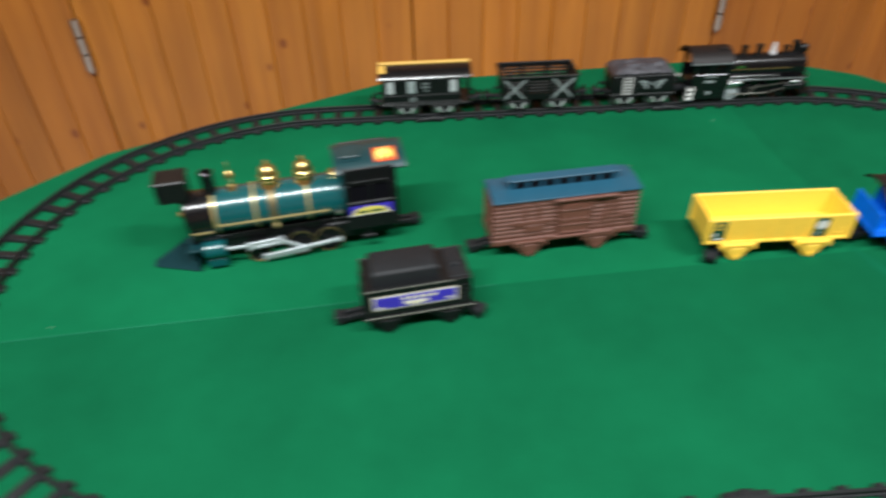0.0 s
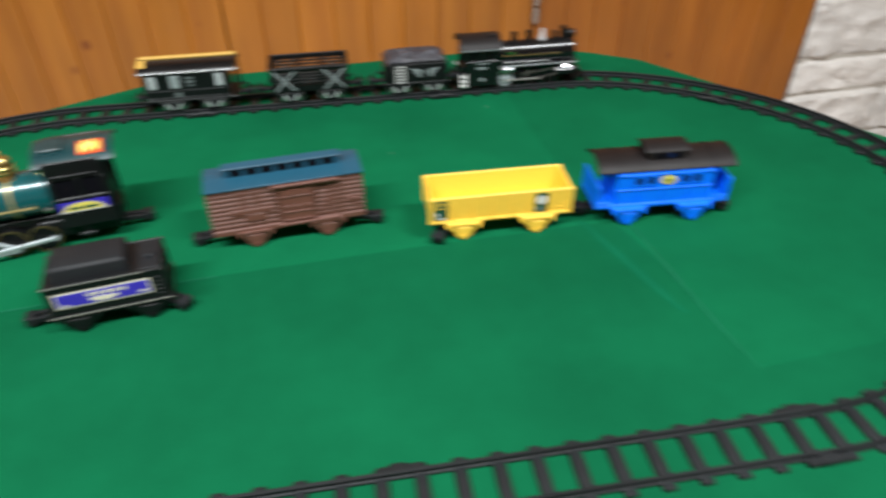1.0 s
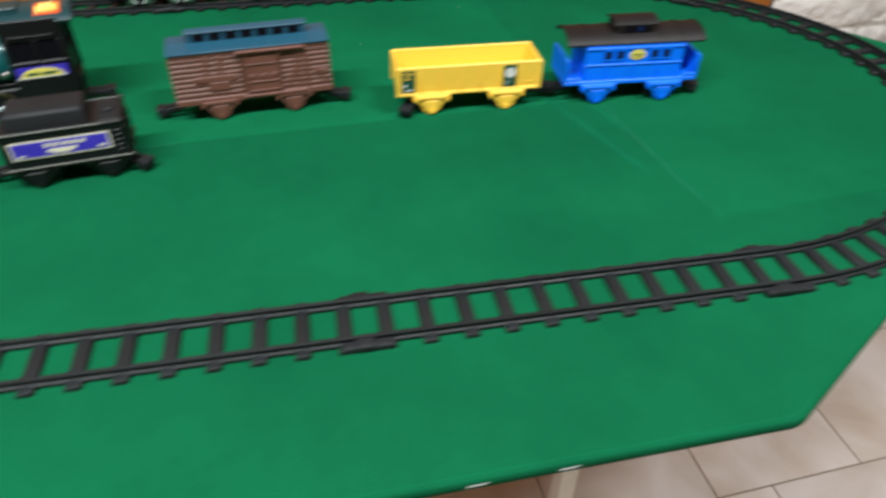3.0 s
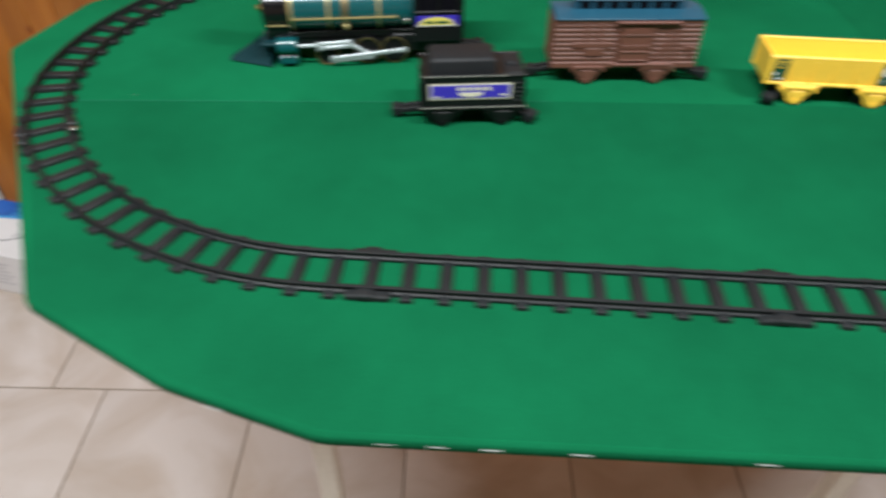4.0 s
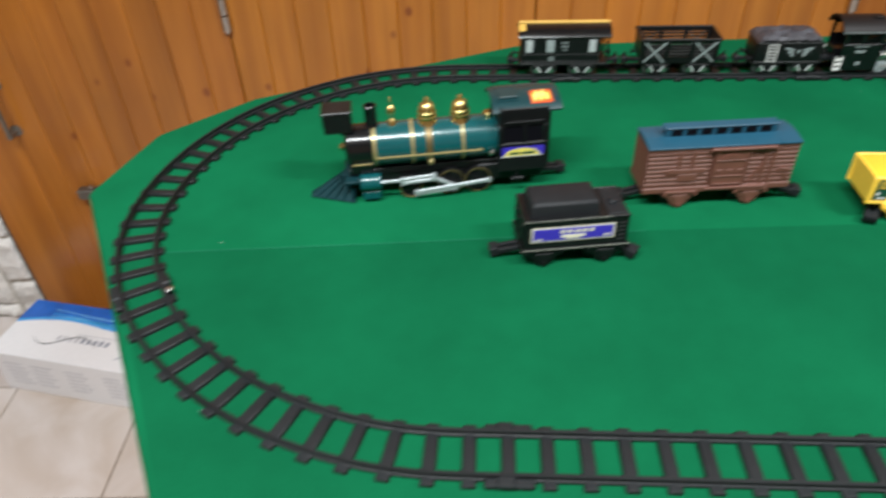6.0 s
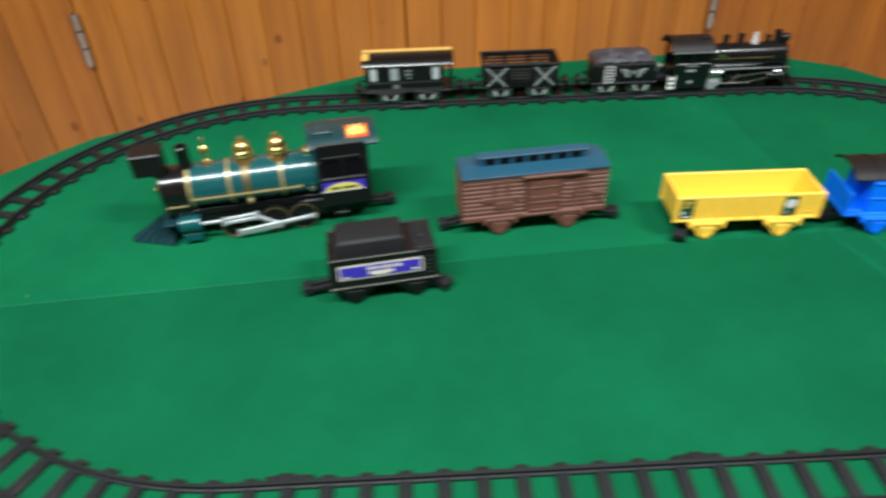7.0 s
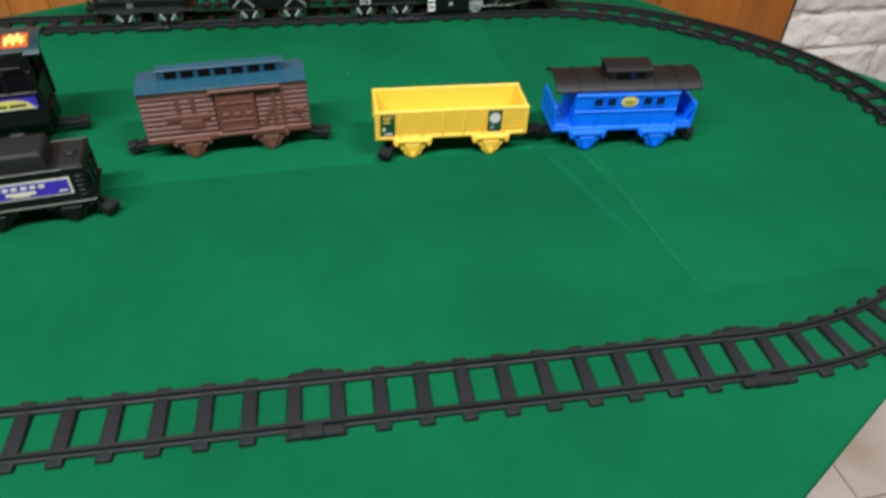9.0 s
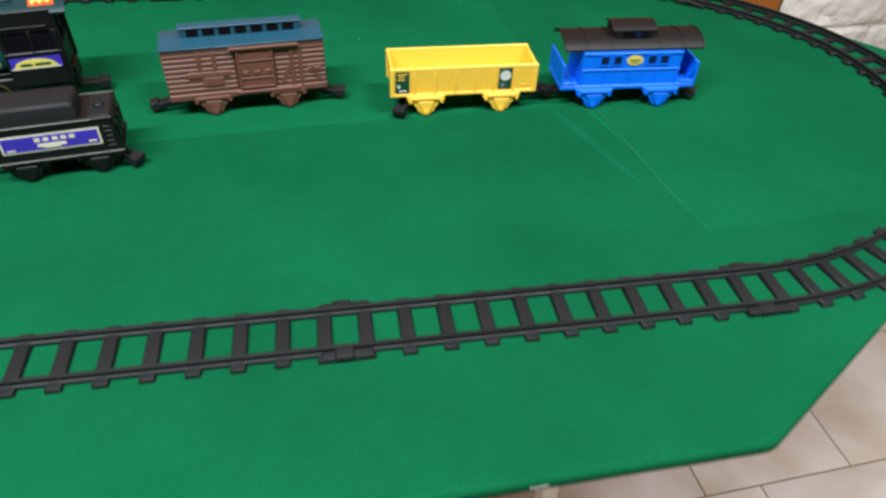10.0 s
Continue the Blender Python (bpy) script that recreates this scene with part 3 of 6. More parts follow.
def track():
    t = thing("toy_railway_track", pose(0, 0, 0), "oval of dark grey plastic toy railway track on green felt", "track")
    fine = walk_line(LINE, 0.008)
    for side in (-1, 1):
        bm = bmesh.new()
        shape = [(-0.0020, 0.0022), (-0.0020, 0.0040), (-0.0009, 0.0048), (-0.0009, 0.0066), (-0.0013, 0.0072), (-0.0013, 0.0084), (-0.0009, 0.0088), (0.0009, 0.0088), (0.0013, 0.0084), (0.0013, 0.0072), (0.0009, 0.0066), (0.0009, 0.0048), (0.0020, 0.0040), (0.0020, 0.0022)]
        rings = []
        for p, d, s in fine:
            nrm = Vector((-d.y, d.x))
            c = p + nrm * side * GAUGE / 2
            rings.append([bm.verts.new((c.x + nrm.x * a, c.y + nrm.y * a, TOP + h)) for a, h in shape])
        for i in range(len(rings)):
            a, b = rings[i], rings[(i + 1) % len(rings)]
            for k in range(len(shape)):
                bm.faces.new((a[k], a[(k + 1) % len(shape)], b[(k + 1) % len(shape)], b[k]))
        part("rail", bm, TRACK, t)
    # sleepers: evenly spaced within each length of track, a little closer on the curves
    first = None
    run = sum((b - a).length for a, b in zip(LINE, LINE[1:] + LINE[:1]))
    ends = ((-0.0126, 18), (0.1402, 7), (0.1983, 15), (0.3254, 12), (0.4246, 66), (0.9874, 0))
    places = [u + (v - u) * k / n for (u, n), (v, _) in zip(ends, ends[1:]) for k in range(n)]
    for u in places:
        p, d, _ = fine[int(round((u % 1.0) * len(fine))) % len(fine)]
        p = p + d * ((u % 1.0) * len(fine) - int(round((u % 1.0) * len(fine)))) * run / len(fine)
        if first is None:
            bm = prism(bmesh.new(), [(-0.0049, 0), (0.0049, 0), (0.0042, 0.0042), (-0.0042, 0.0042)], -0.0235, 0.0235, "y", 0.0006)
            ob = first = part("sleeper", bm, TRACK, t)
        else:
            ob = new("sleeper", first.data)
            ob.parent = t
        ob.matrix_basis = pose(p.x, p.y, TOP + 0.0002, 0, 0, math.degrees(math.atan2(d.y, d.x)))
    # joints between the lengths of track
    spots = [(0.170, -1), (0.4425, -1), (0.728, -1), (0.30, 1), (0.60, 1)]
    nodes = walk_line(LINE, 0.01)
    picked = []
    for x, side in spots:
        picked.append(min((q for q in nodes if (q[0].y < 0.6) == (side < 0)), key=lambda q: abs(q[0].x - x)))
    picked += [min(nodes, key=lambda q: (q[0] - Vector(c)).length) for c in ((-0.100, 0.640), (1.020, 0.560), (0.955, 0.945))]
    for p, d, s in picked:
        for y in (-0.0205, 0.0205):
            bm = box(bmesh.new(), -0.016, 0.016, y - 0.0032, y + 0.0032, 0.0008, 0.0062, 0.0012)
            box(bm, -0.008, 0.004, y - 0.004, y + 0.004, 0.002, 0.0075, 0.0012)
            part("rail_joint", bm, TRACK, t, location=(p.x, p.y, TOP), rz=math.degrees(math.atan2(d.y, d.x)))
    bm = lathe(bmesh.new(), [(0.0030, 0), (0.0030, 0.0010), (0.0022, 0.0016), (0, 0.0018)], pose(-0.0975, 0.6295, TOP + 0.0076), 14)
    part("screw", bm, STEEL, t, "bright screw head at a rail joint")


track()


# ---- loose wagons on the felt ----
def coupler(parent, root, tip):
    """A black yoke coupler: two thin arms from the root to a flat-ended head at the tip."""
    root, tip = Vector(root), Vector(tip)
    n = (tip - root).length
    bm = bmesh.new()
    for y in (-0.0036, 0.0036):
        box(bm, 0, n - 0.006, y - 0.0018, y + 0.0018, -0.0028, 0.0020, 0.0005)
    box(bm, 0, 0.006, -0.0050, 0.0050, -0.0024, 0.0020, 0.0006)
    prism(bm, [(n - 0.0085, -0.0054), (n - 0.0010, -0.0060), (n, -0.0056), (n, 0.0056), (n - 0.0010, 0.0060), (n - 0.0085, 0.0054)], -0.0042, 0.0040, "z", 0.0006)
    d = (tip - root).normalized()
    flat = Vector((-d.y, d.x, 0)).normalized()
    turn = Matrix((d, flat, d.cross(flat))).transposed().to_4x4()
    bmesh.ops.transform(bm, matrix=Matrix.Translation(root) @ turn, verts=bm.verts)
    return part("coupler", bm, BLACK_MATT, parent, "black plastic yoke coupler")


def bogie(parent, x, half, material):
    """A wheel truck with moulded side frames, springs and axle boxes, and two small black wheelsets."""
    bm = bmesh.new()
    frame_shape = [(-0.018, 0.0205), (0.018, 0.0205), (0.0172, 0.0150), (0.0145, 0.0135), (0.0125, 0.0150), (0.0112, 0.0105), (0.0088, 0.0085), (0.0076, 0.0042), (0.0050, 0.0030), (0.0040, 0.0008), (-0.0040, 0.0008), (-0.0050, 0.0030), (-0.0076, 0.0042), (-0.0088, 0.0085), (-0.0112, 0.0105), (-0.0125, 0.0150), (-0.0145, 0.0135), (-0.0172, 0.0150)]
    for s in (-1, 1):
        y = s * half
        prism(bm, frame_shape, y - 0.0022, y + 0.0022, "y", 0.0005)
        o = y + s * 0.0022
        box(bm, -0.0150, 0.0150, min(o, o + s * 0.0018), max(o, o + s * 0.0018), 0.0165, 0.0195, 0.0004)
        prism(bm, [(-0.0075, 0.0150), (0.0075, 0.0150), (0.0045, 0.0075), (0.0026, 0.0036), (-0.0026, 0.0036), (-0.0045, 0.0075)], min(o, o + s * 0.0016), max(o, o + s * 0.0016), "y", 0.0004)
        disc_y(bm, 0, 0.0046, 0.0022, min(o, o + s * 0.0026), max(o, o + s * 0.0026), 12)
        for k in (-0.0145, 0.0145):
            disc_y(bm, k, 0.0155, 0.0017, min(o, o + s * 0.0020), max(o, o + s * 0.0020), 10)
    box(bm, -0.006, 0.006, -half, half, 0.0150, 0.0205, 0.0005)
    t = part("bogie", bm, material, parent, location=(x, 0, 0))
    for k in (-0.0095, 0.0095):
        wb = bmesh.new()
        for s in (-1, 1):
            y = s * (half - 0.0065)
            lathe(wb, [(0.0058, -0.0022), (0.0058, 0.0010), (0.0070, 0.0012), (0.0070, 0.0022)], Matrix.Translation((k, y, 0.0072)) @ (ALONG_Y if s < 0 else pose(0, 0, 0, 90)), 16)
        rod(wb, (k, -half + 0.005, 0.0072), (k, half - 0.005, 0.0072), 0.0012, 8)
        part("wheelset", wb, BLACK, t, "small black wheels on an axle")
    return t


def bars(parent, name, material, spans, y, z_rows, depth=0.0003, label=""):
    """Writing too small to read, as plain bars on a near-side face at y."""
    for (x0, x1), (z0, z1) in zip(spans, z_rows):
        part(name, box(bmesh.new(), x0, x1, y - depth, y + 0.0004, z0, z1), material, parent, label)


def boxcar():
    t = thing("toy_boxcar", pose(0.3908, 0.7590, TOP + 0.0002, 0, 0, 2.6), "red-brown plastic toy boxcar with slate blue roof on green felt", "toy wagon", "loose toy wagons")
    L, W = 0.0692, 0.0200
    along = lambda f: -L + 2 * L * f
    out = lambda s, a, b: (min(s * a, s * b), max(s * a, s * b))
    bm = box(bmesh.new(), -L, L, -W + 0.0016, W - 0.0016, 0.0185, 0.0655, 0.0006)
    box(bm, -L - 0.0008, L + 0.0008, -W - 0.0007, W + 0.0007, 0.0170, 0.0232, 0.0008)
    box(bm, -L - 0.0004, L + 0.0004, -W - 0.0002, W + 0.0002, 0.0612, 0.0652, 0.0005)
    prism(bm, [(-W + 0.001, 0.0650), (W - 0.001, 0.0650), (0.006, 0.0668), (-0.006, 0.0668)], -L + 0.0005, L - 0.0005, "x")
    body = part("body", bm, BROWN, t)
    made = {}

    def slat(x0, x1, s, z):
        """One moulded board, rounded above, on the side face s."""
        key = (round(x1 - x0, 5), s)
        if key not in made:
            board = [(0, 0), (s * 0.0013, 0.0003), (s * 0.0016, 0.0012), (s * 0.0016, 0.0031), (s * 0.0008, 0.0040), (0, 0.0040)]
            made[key] = part("slat", prism(bmesh.new(), board, 0, x1 - x0, "x"), BROWN, body)
            ob = made[key]
        else:
            ob = new("slat", made[key].data)
            ob.parent = body
        ob.matrix_basis = pose(x0, s * (W - 0.0018), z)

    for s in (-1, 1):
        for k in range(8):
            z = 0.0240 + k * 0.00465
            slat(along(0.0), along(0.425), s, z)
            slat(along(0.685), along(1.0), s, z)
        y0, y1 = out(s, W - 0.001, W + 0.0007)
        for f, z0, z1 in ((0.215, 0.0430, 0.0615), (0.305, 0.0430, 0.0615), (0.790, 0.0232, 0.0615), (0.845, 0.0232, 0.0615)):
            part("post", box(bmesh.new(), along(f) - 0.0017, along(f) + 0.0017, y0, y1, z0, z1, 0.0004), BROWN, body)
        for f0, f1, z0, z1 in ((0.130, 0.395, 0.0375, 0.0430), (0.215, 0.350, 0.0292, 0.0375), (0.890, 0.975, 0.0345, 0.0392)):
            part("plate", box(bmesh.new(), along(f0), along(f1), y0, y1, z0, z1, 0.0006), BROWN, body, "raised moulded plate")
        part("brace", prism(bmesh.new(), [(along(0.70), 0.0250), (along(0.72), 0.0250), (along(0.785), 0.0430), (along(0.765), 0.0430)], y0, y1, "y"), BROWN, body)
        part("brace", prism(bmesh.new(), [(along(0.965), 0.0250), (along(0.985), 0.0250), (along(0.925), 0.0400), (along(0.905), 0.0400)], y0, y1, "y"), BROWN, body)
        y0, y1 = out(s, W - 0.0012, W + 0.0010)
        door = part("sliding_door", box(bmesh.new(), along(0.445), along(0.675), y0, y1, 0.0236, 0.0612, 0.0006), BROWN, t, "moulded brown sliding door")
        y0, y1 = out(s, W + 0.0008, W + 0.0019)
        for f in (0.452, 0.668):
            part("stile", box(bmesh.new(), along(f) - 0.0010, along(f) + 0.0010, y0, y1, 0.0240, 0.0609, 0.0003), BROWN, door)
        for z in (0.0252, 0.0338, 0.0505, 0.0598):
            part("cross_bar", box(bmesh.new(), along(0.460), along(0.660), y0, y1, z - 0.0008, z + 0.0008, 0.0003), BROWN, door)
        for f in (0.490, 0.560, 0.630):
            part("door_panel", box(bmesh.new(), along(f) - 0.0030, along(f) + 0.0030, y0, y1 - 0.0003 if s > 0 else y1, 0.0368, 0.0412, 0.0007), BROWN, door)
        arch = [(along(0.56) + 0.0095 * math.cos(radians(a)), 0.0520 + 0.0055 * math.sin(radians(a))) for a in range(0, 181, 20)]
        part("door_panel", prism(bmesh.new(), arch, y0, y1, "y"), BROWN, door)
        y0, y1 = out(s, W, W + 0.0036)
        part("door_rail", box(bmesh.new(), along(0.405), along(0.840), y0, y1, 0.0618, 0.0642, 0.0005), BROWN, body)
        y0, y1 = out(s, W - 0.004, W + 0.0026)
        part("door_rail", box(bmesh.new(), along(0.420), along(0.835), y0, y1, 0.0196, 0.0222, 0.0005), BROWN, body)
        x = s * L
        for k in range(8):
            z = 0.0240 + k * 0.00465
            part("slat", box(bmesh.new(), min(x, x + s * 0.0010), max(x, x + s * 0.0010), -W + 0.002, W - 0.002, z, z + 0.0032, 0.0005), BROWN, body)
    bm = prism(bmesh.new(), [(-W - 0.0014, 0.0648), (-W - 0.0014, 0.0662), (-0.0050, 0.0688), (0.0050, 0.0688), (W + 0.0014, 0.0662), (W + 0.0014, 0.0648)], -L - 0.0012, L + 0.0012, "x", 0.0005)
    for x in (-0.052, -0.026, 0.0, 0.026, 0.052):
        for s in (-1, 1):
            prism(bm, [(s * (W + 0.0012), 0.0660), (s * (W + 0.0012), 0.0666), (s * 0.0070, 0.0688), (s * 0.0070, 0.0682)], x - 0.0006, x + 0.0006, "x")
    roof = part("roof", bm, BLUE_ROOF, t, "slate blue pitched roof with raised vent box")
    bm = box(bmesh.new(), -0.0515, 0.0515, -0.0048, 0.0048, 0.0662, 0.0768, 0.0004)
    box(bm, -0.0530, 0.0530, -0.0058, 0.0058, 0.0764, 0.0780, 0.0006)
    part("vent_box", bm, BLUE_ROOF, roof)
    for k in range(7):
        for s in (-1, 1):
            x = -0.0411 + k * 0.0137
            y0, y1 = out(s, 0.0030, 0.0049)
            bm = box(bmesh.new(), x - 0.0050, x + 0.0050, y0, y1, 0.0693, 0.0762)
            part("vent_opening", bm, RECESS_SHADE, roof, "dark square piece for the shade in a vent opening")
    for x in (-0.0335, 0.0335):
        bogie(t, x, 0.0180, BROWN)
    coupler(t, (-0.058, 0.000, 0.0125), (-0.0905, -0.0015, 0.0062))
    coupler(t, (0.058, -0.006, 0.0125), (0.0870, -0.0125, 0.0070))


def gondola():
    t = thing("toy_gondola", pose(0.5857, 0.7238, TOP + 0.0002, 0, 0, -4.2), "yellow plastic open toy gondola wagon, empty, on green felt", "toy wagon", "loose toy wagons")
    L, W, z0, z1, k = 0.0665, 0.0202, 0.0195, 0.0475, 0.0024
    bm = bmesh.new()
    box(bm, -L + 0.001, L - 0.001, -W + 0.001, W - 0.001, z0, z0 + 0.003)
    for s in (-1, 1):
        prism(bm, [(s * W, z0), (s * (W + 0.0018), z1), (s * (W - k + 0.0018), z1), (s * (W - k), z0)], -L, L, "x", 0.0005)
        prism(bm, [(s * L, z0), (s * (L + 0.0012), z1), (s * (L - k + 0.0012), z1), (s * (L - k), z0)], -W - 0.0005, W + 0.0005, "y", 0.0005)
        y = s * (W + 0.0022)
        box(bm, -L, L, min(y - s * 0.0006, y - s * 0.003), max(y - s * 0.0006, y - s * 0.003), z1 - 0.0022, z1 + 0.0003, 0.0006)
        box(bm, -L - 0.0012, L + 0.0012, min(y - s * 0.0008, y - s * 0.003), max(y - s * 0.0008, y - s * 0.003), z0, z0 + 0.0028, 0.0005)
        for x in (-0.0465, -0.027, -0.0085, 0.010, 0.0275, 0.0465):
            box(bm, x - 0.0009, x + 0.0009, min(y - s * 0.0004, y - s * 0.003), max(y - s * 0.0004, y - s * 0.003), z0 + 0.002, z1 - 0.004, 0.0003)
        for j in range(4):
            zz = z0 + 0.007 + j * 0.0045
            box(bm, 0.0535, 0.0600, min(y - s * 0.0012, y - s * 0.003), max(y - s * 0.0012, y - s * 0.003), zz, zz + 0.0012)
    for sx in (-1, 1):
        for sy in (-1, 1):
            box(bm, sx * L - 0.002, sx * L + 0.002, sy * W - 0.002, sy * W + 0.002, z0, z1 + 0.0002, 0.0008)
    body = part("body", bm, YELLOW, t)
    y = -W - 0.0012
    for x0, x1, kind in ((-0.0635, -0.0510, 0), (0.0318, 0.0442, 1)):
        bm = prism(bmesh.new(), [(y + 0.0002, z0 + 0.0038), (y - 0.0010, z1 - 0.0026), (y + 0.0010, z1 - 0.0026), (y + 0.0022, z0 + 0.0038)], x0, x1, "x")
        st = part("sticker", bm, STICKER_GREEN, body, "dark green printed sticker")
        if kind:
            bm = lathe(bmesh.new(), [(0.0051, 0), (0.0051, 0.0005)], at((x0 + x1) / 2, y - 0.0003, z1 - 0.0102, pose(0, 0, 0, 93.5)), 20)
            part("emblem", bm, STICKER_WHITE, st, "round white emblem")
            bars(st, "print", GREY_PRINT, [(x0 + 0.0020, x1 - 0.0060), (x0 + 0.0020, x1 - 0.0072), (x0 + 0.0025, x1 - 0.0030)], y + 0.0001, [(z0 + 0.0086, z0 + 0.0094), (z0 + 0.0066, z0 + 0.0074), (z1 - 0.0044, z1 - 0.0038)], 0.0006)
        else:
            bars(st, "print", YELLOW, [(x0 + 0.0018, x1 - 0.0018), (x0 + 0.0030, x1 - 0.0045), (x0 + 0.0020, x1 - 0.0040)], y - 0.0004, [(z1 - 0.0056, z1 - 0.0046), (z1 - 0.0080, z1 - 0.0071), (z1 - 0.0108, z1 - 0.0102)], 0.0006)
            bars(st, "print", STICKER_WHITE, [(x0 + 0.0016, x0 + 0.0040), (x0 + 0.0030, x1 - 0.0025)], y - 0.0001, [(z0 + 0.0094, z0 + 0.0122), (z0 + 0.0058, z0 + 0.0066)], 0.0006)
    for x in (-0.0355, 0.0355):
        bogie(t, x, 0.0202, YELLOW)
    coupler(t, (-0.053, -0.010, 0.0110), (-0.0622, -0.0285, 0.0062))
    coupler(t, (0.060, 0.000, 0.0110), (0.0860, 0.002, 0.0085))


def caboose():
    t = thing("toy_caboose", pose(0.7447, 0.7120, TOP + 0.0002, 0, 0, -6.0), "bright blue toy caboose with brown roof behind a yellow wagon", "toy wagon", "loose toy wagons")
    L, W = 0.0480, 0.0215
    bm = box(bmesh.new(), -L, L, -W, W, 0.0200, 0.0600, 0.0006)
    box(bm, -0.0665, 0.0665, -W - 0.0012, W + 0.0012, 0.0185, 0.0228, 0.0008)
    for s in (-1, 1):
        y = s * (W + 0.0010)
        a, b = min(y, y - s * 0.002), max(y, y - s * 0.002)
        box(bm, -L, L, a, b, 0.0375, 0.0390, 0.0004)
        box(bm, -L, L, a, b, 0.0528, 0.0552, 0.0004)
        for x in (-0.0465, -0.026, -0.0005, 0.025, 0.0465):
            box(bm, x - 0.0008, x + 0.0008, a, b, 0.0225, 0.0380, 0.0003)
        for x in (-0.0580, 0.0580):
            box(bm, x - 0.0065, x + 0.0065, a, b, 0.0225, 0.0262, 0.0006)
    body = part("body", bm, BLUE, t)
    for s in (-1, 1):
        y = s * (W + 0.0004)
        for x in (-0.0268, -0.0147, 0.0187, 0.0305):
            fr = bmesh.new()
            for x0, x1, z0, z1 in ((-0.0048, 0.0048, 0.0518, 0.0528), (-0.0048, 0.0048, 0.0424, 0.0434), (-0.0048, -0.0038, 0.0434, 0.0518), (0.0038, 0.0048, 0.0434, 0.0518)):
                box(fr, x + x0, x + x1, min(y, y + s * 0.0007), max(y, y + s * 0.0007), z0, z1)
            w = part("window", fr, BLUE, body)
            pn = box(bmesh.new(), x - 0.0038, x + 0.0038, min(y, y - s * 0.001), max(y, y - s * 0.001), 0.0434, 0.0518)
            part("pane", pn, PANE, w, "dark blue window opening")
    bm = lathe(bmesh.new(), [(0.0078, 0), (0.0078, 0.0006)], at(0.0020, -W - 0.0002, 0.0473, pose(0, 0, 0, 90)) @ Matrix.Diagonal((1, 0.62, 1, 1)), 24)
    lab = part("sticker", bm, STICKER_YELLOW, body, "oval pale yellow sticker")
    bars(lab, "print", STICKER_GREEN, [(-0.0032, 0.0072), (-0.0010, 0.0055)], -W - 0.0008, [(0.0471, 0.0480), (0.0450, 0.0455)], 0.0003)
    for s in (-1, 1):
        bm = bmesh.new()
        x = s * 0.0650
        for y in (-W, -0.0075, 0.0075, W):
            box(bm, x - 0.0012, x + 0.0012, y - 0.0012, y + 0.0012, 0.0225, 0.0440, 0.0003)
        box(bm, x - 0.0008, x + 0.0008, -W, W, 0.0225, 0.0430, 0.0003)
        box(bm, x - 0.0012, x + 0.0012, -W, W, 0.0420, 0.0442, 0.0004)
        for y in (-W, W):
            prism(bm, [(x, 0.0440), (x, 0.0420), (s * 0.0555, 0.0240), (s * 0.0555, 0.0262)], y - 0.001, y + 0.001, "y")
        part("end_railing", bm, BLUE, t)
    arc = [(math.sin(radians(a)) * 0.0252, 0.0588 + (math.cos(radians(a)) - math.cos(radians(62))) * 0.0155) for a in range(-62, 63, 8)]
    inner = [(y * 0.97, z - 0.0018) for y, z in arc[::-1]]
    bm = prism(bmesh.new(), arc + inner, -0.0668, 0.0668, "x")
    ribs = []
    for x in (-0.0663, -0.045, -0.0225, 0.024, 0.0465, 0.0663):
        ring = [(y * 1.012, z + 0.0007) for y, z in arc]
        ribs.append(prism(bmesh.new(), ring + [(y * 0.99, z - 0.0008) for y, z in arc[::-1]], x - 0.0006, x + 0.0006, "x"))
    roof = part("roof", bm, BROWN_ROOF, t, "dark brown arched overhanging roof")
    for rib in ribs:
        part("roof_rib", rib, BROWN_ROOF, roof)
    bm = box(bmesh.new(), -0.0185, 0.0185, -0.0134, 0.0134, 0.0600, 0.0732, 0.0008)
    cup = [(math.sin(radians(a)) * 0.0160, 0.0728 + (math.cos(radians(a)) - math.cos(radians(58))) * 0.0085) for a in range(-58, 59, 12)]
    prism(bm, cup + [(y * 0.97, z - 0.0014) for y, z in cup[::-1]], -0.0215, 0.0215, "x")
    cupola = part("cupola", bm, BROWN_ROOF, roof)
    for s in (-1, 1):
        y = s * 0.0136
        part("cupola_opening", box(bmesh.new(), -0.0120, 0.0135, min(y, y - s * 0.001), max(y, y - s * 0.001), 0.0655, 0.0718), RECESS_SHADE, cupola, "dark piece for the shade in the cupola window")
        y = s * 0.0139
        part("cupola_pane", box(bmesh.new(), 0.0010, 0.0058, min(y, y - s * 0.001), max(y, y - s * 0.001), 0.0665, 0.0712), PANE, cupola, "small glossy pane")
    for x in (-0.0330, 0.0330):
        bogie(t, x, 0.0232, BLUE)
    coupler(t, (-0.052, 0.000, 0.0110), (-0.0780, -0.003, 0.0085))
    coupler(t, (0.052, -0.004, 0.0110), (0.0745, -0.0140, 0.0075))


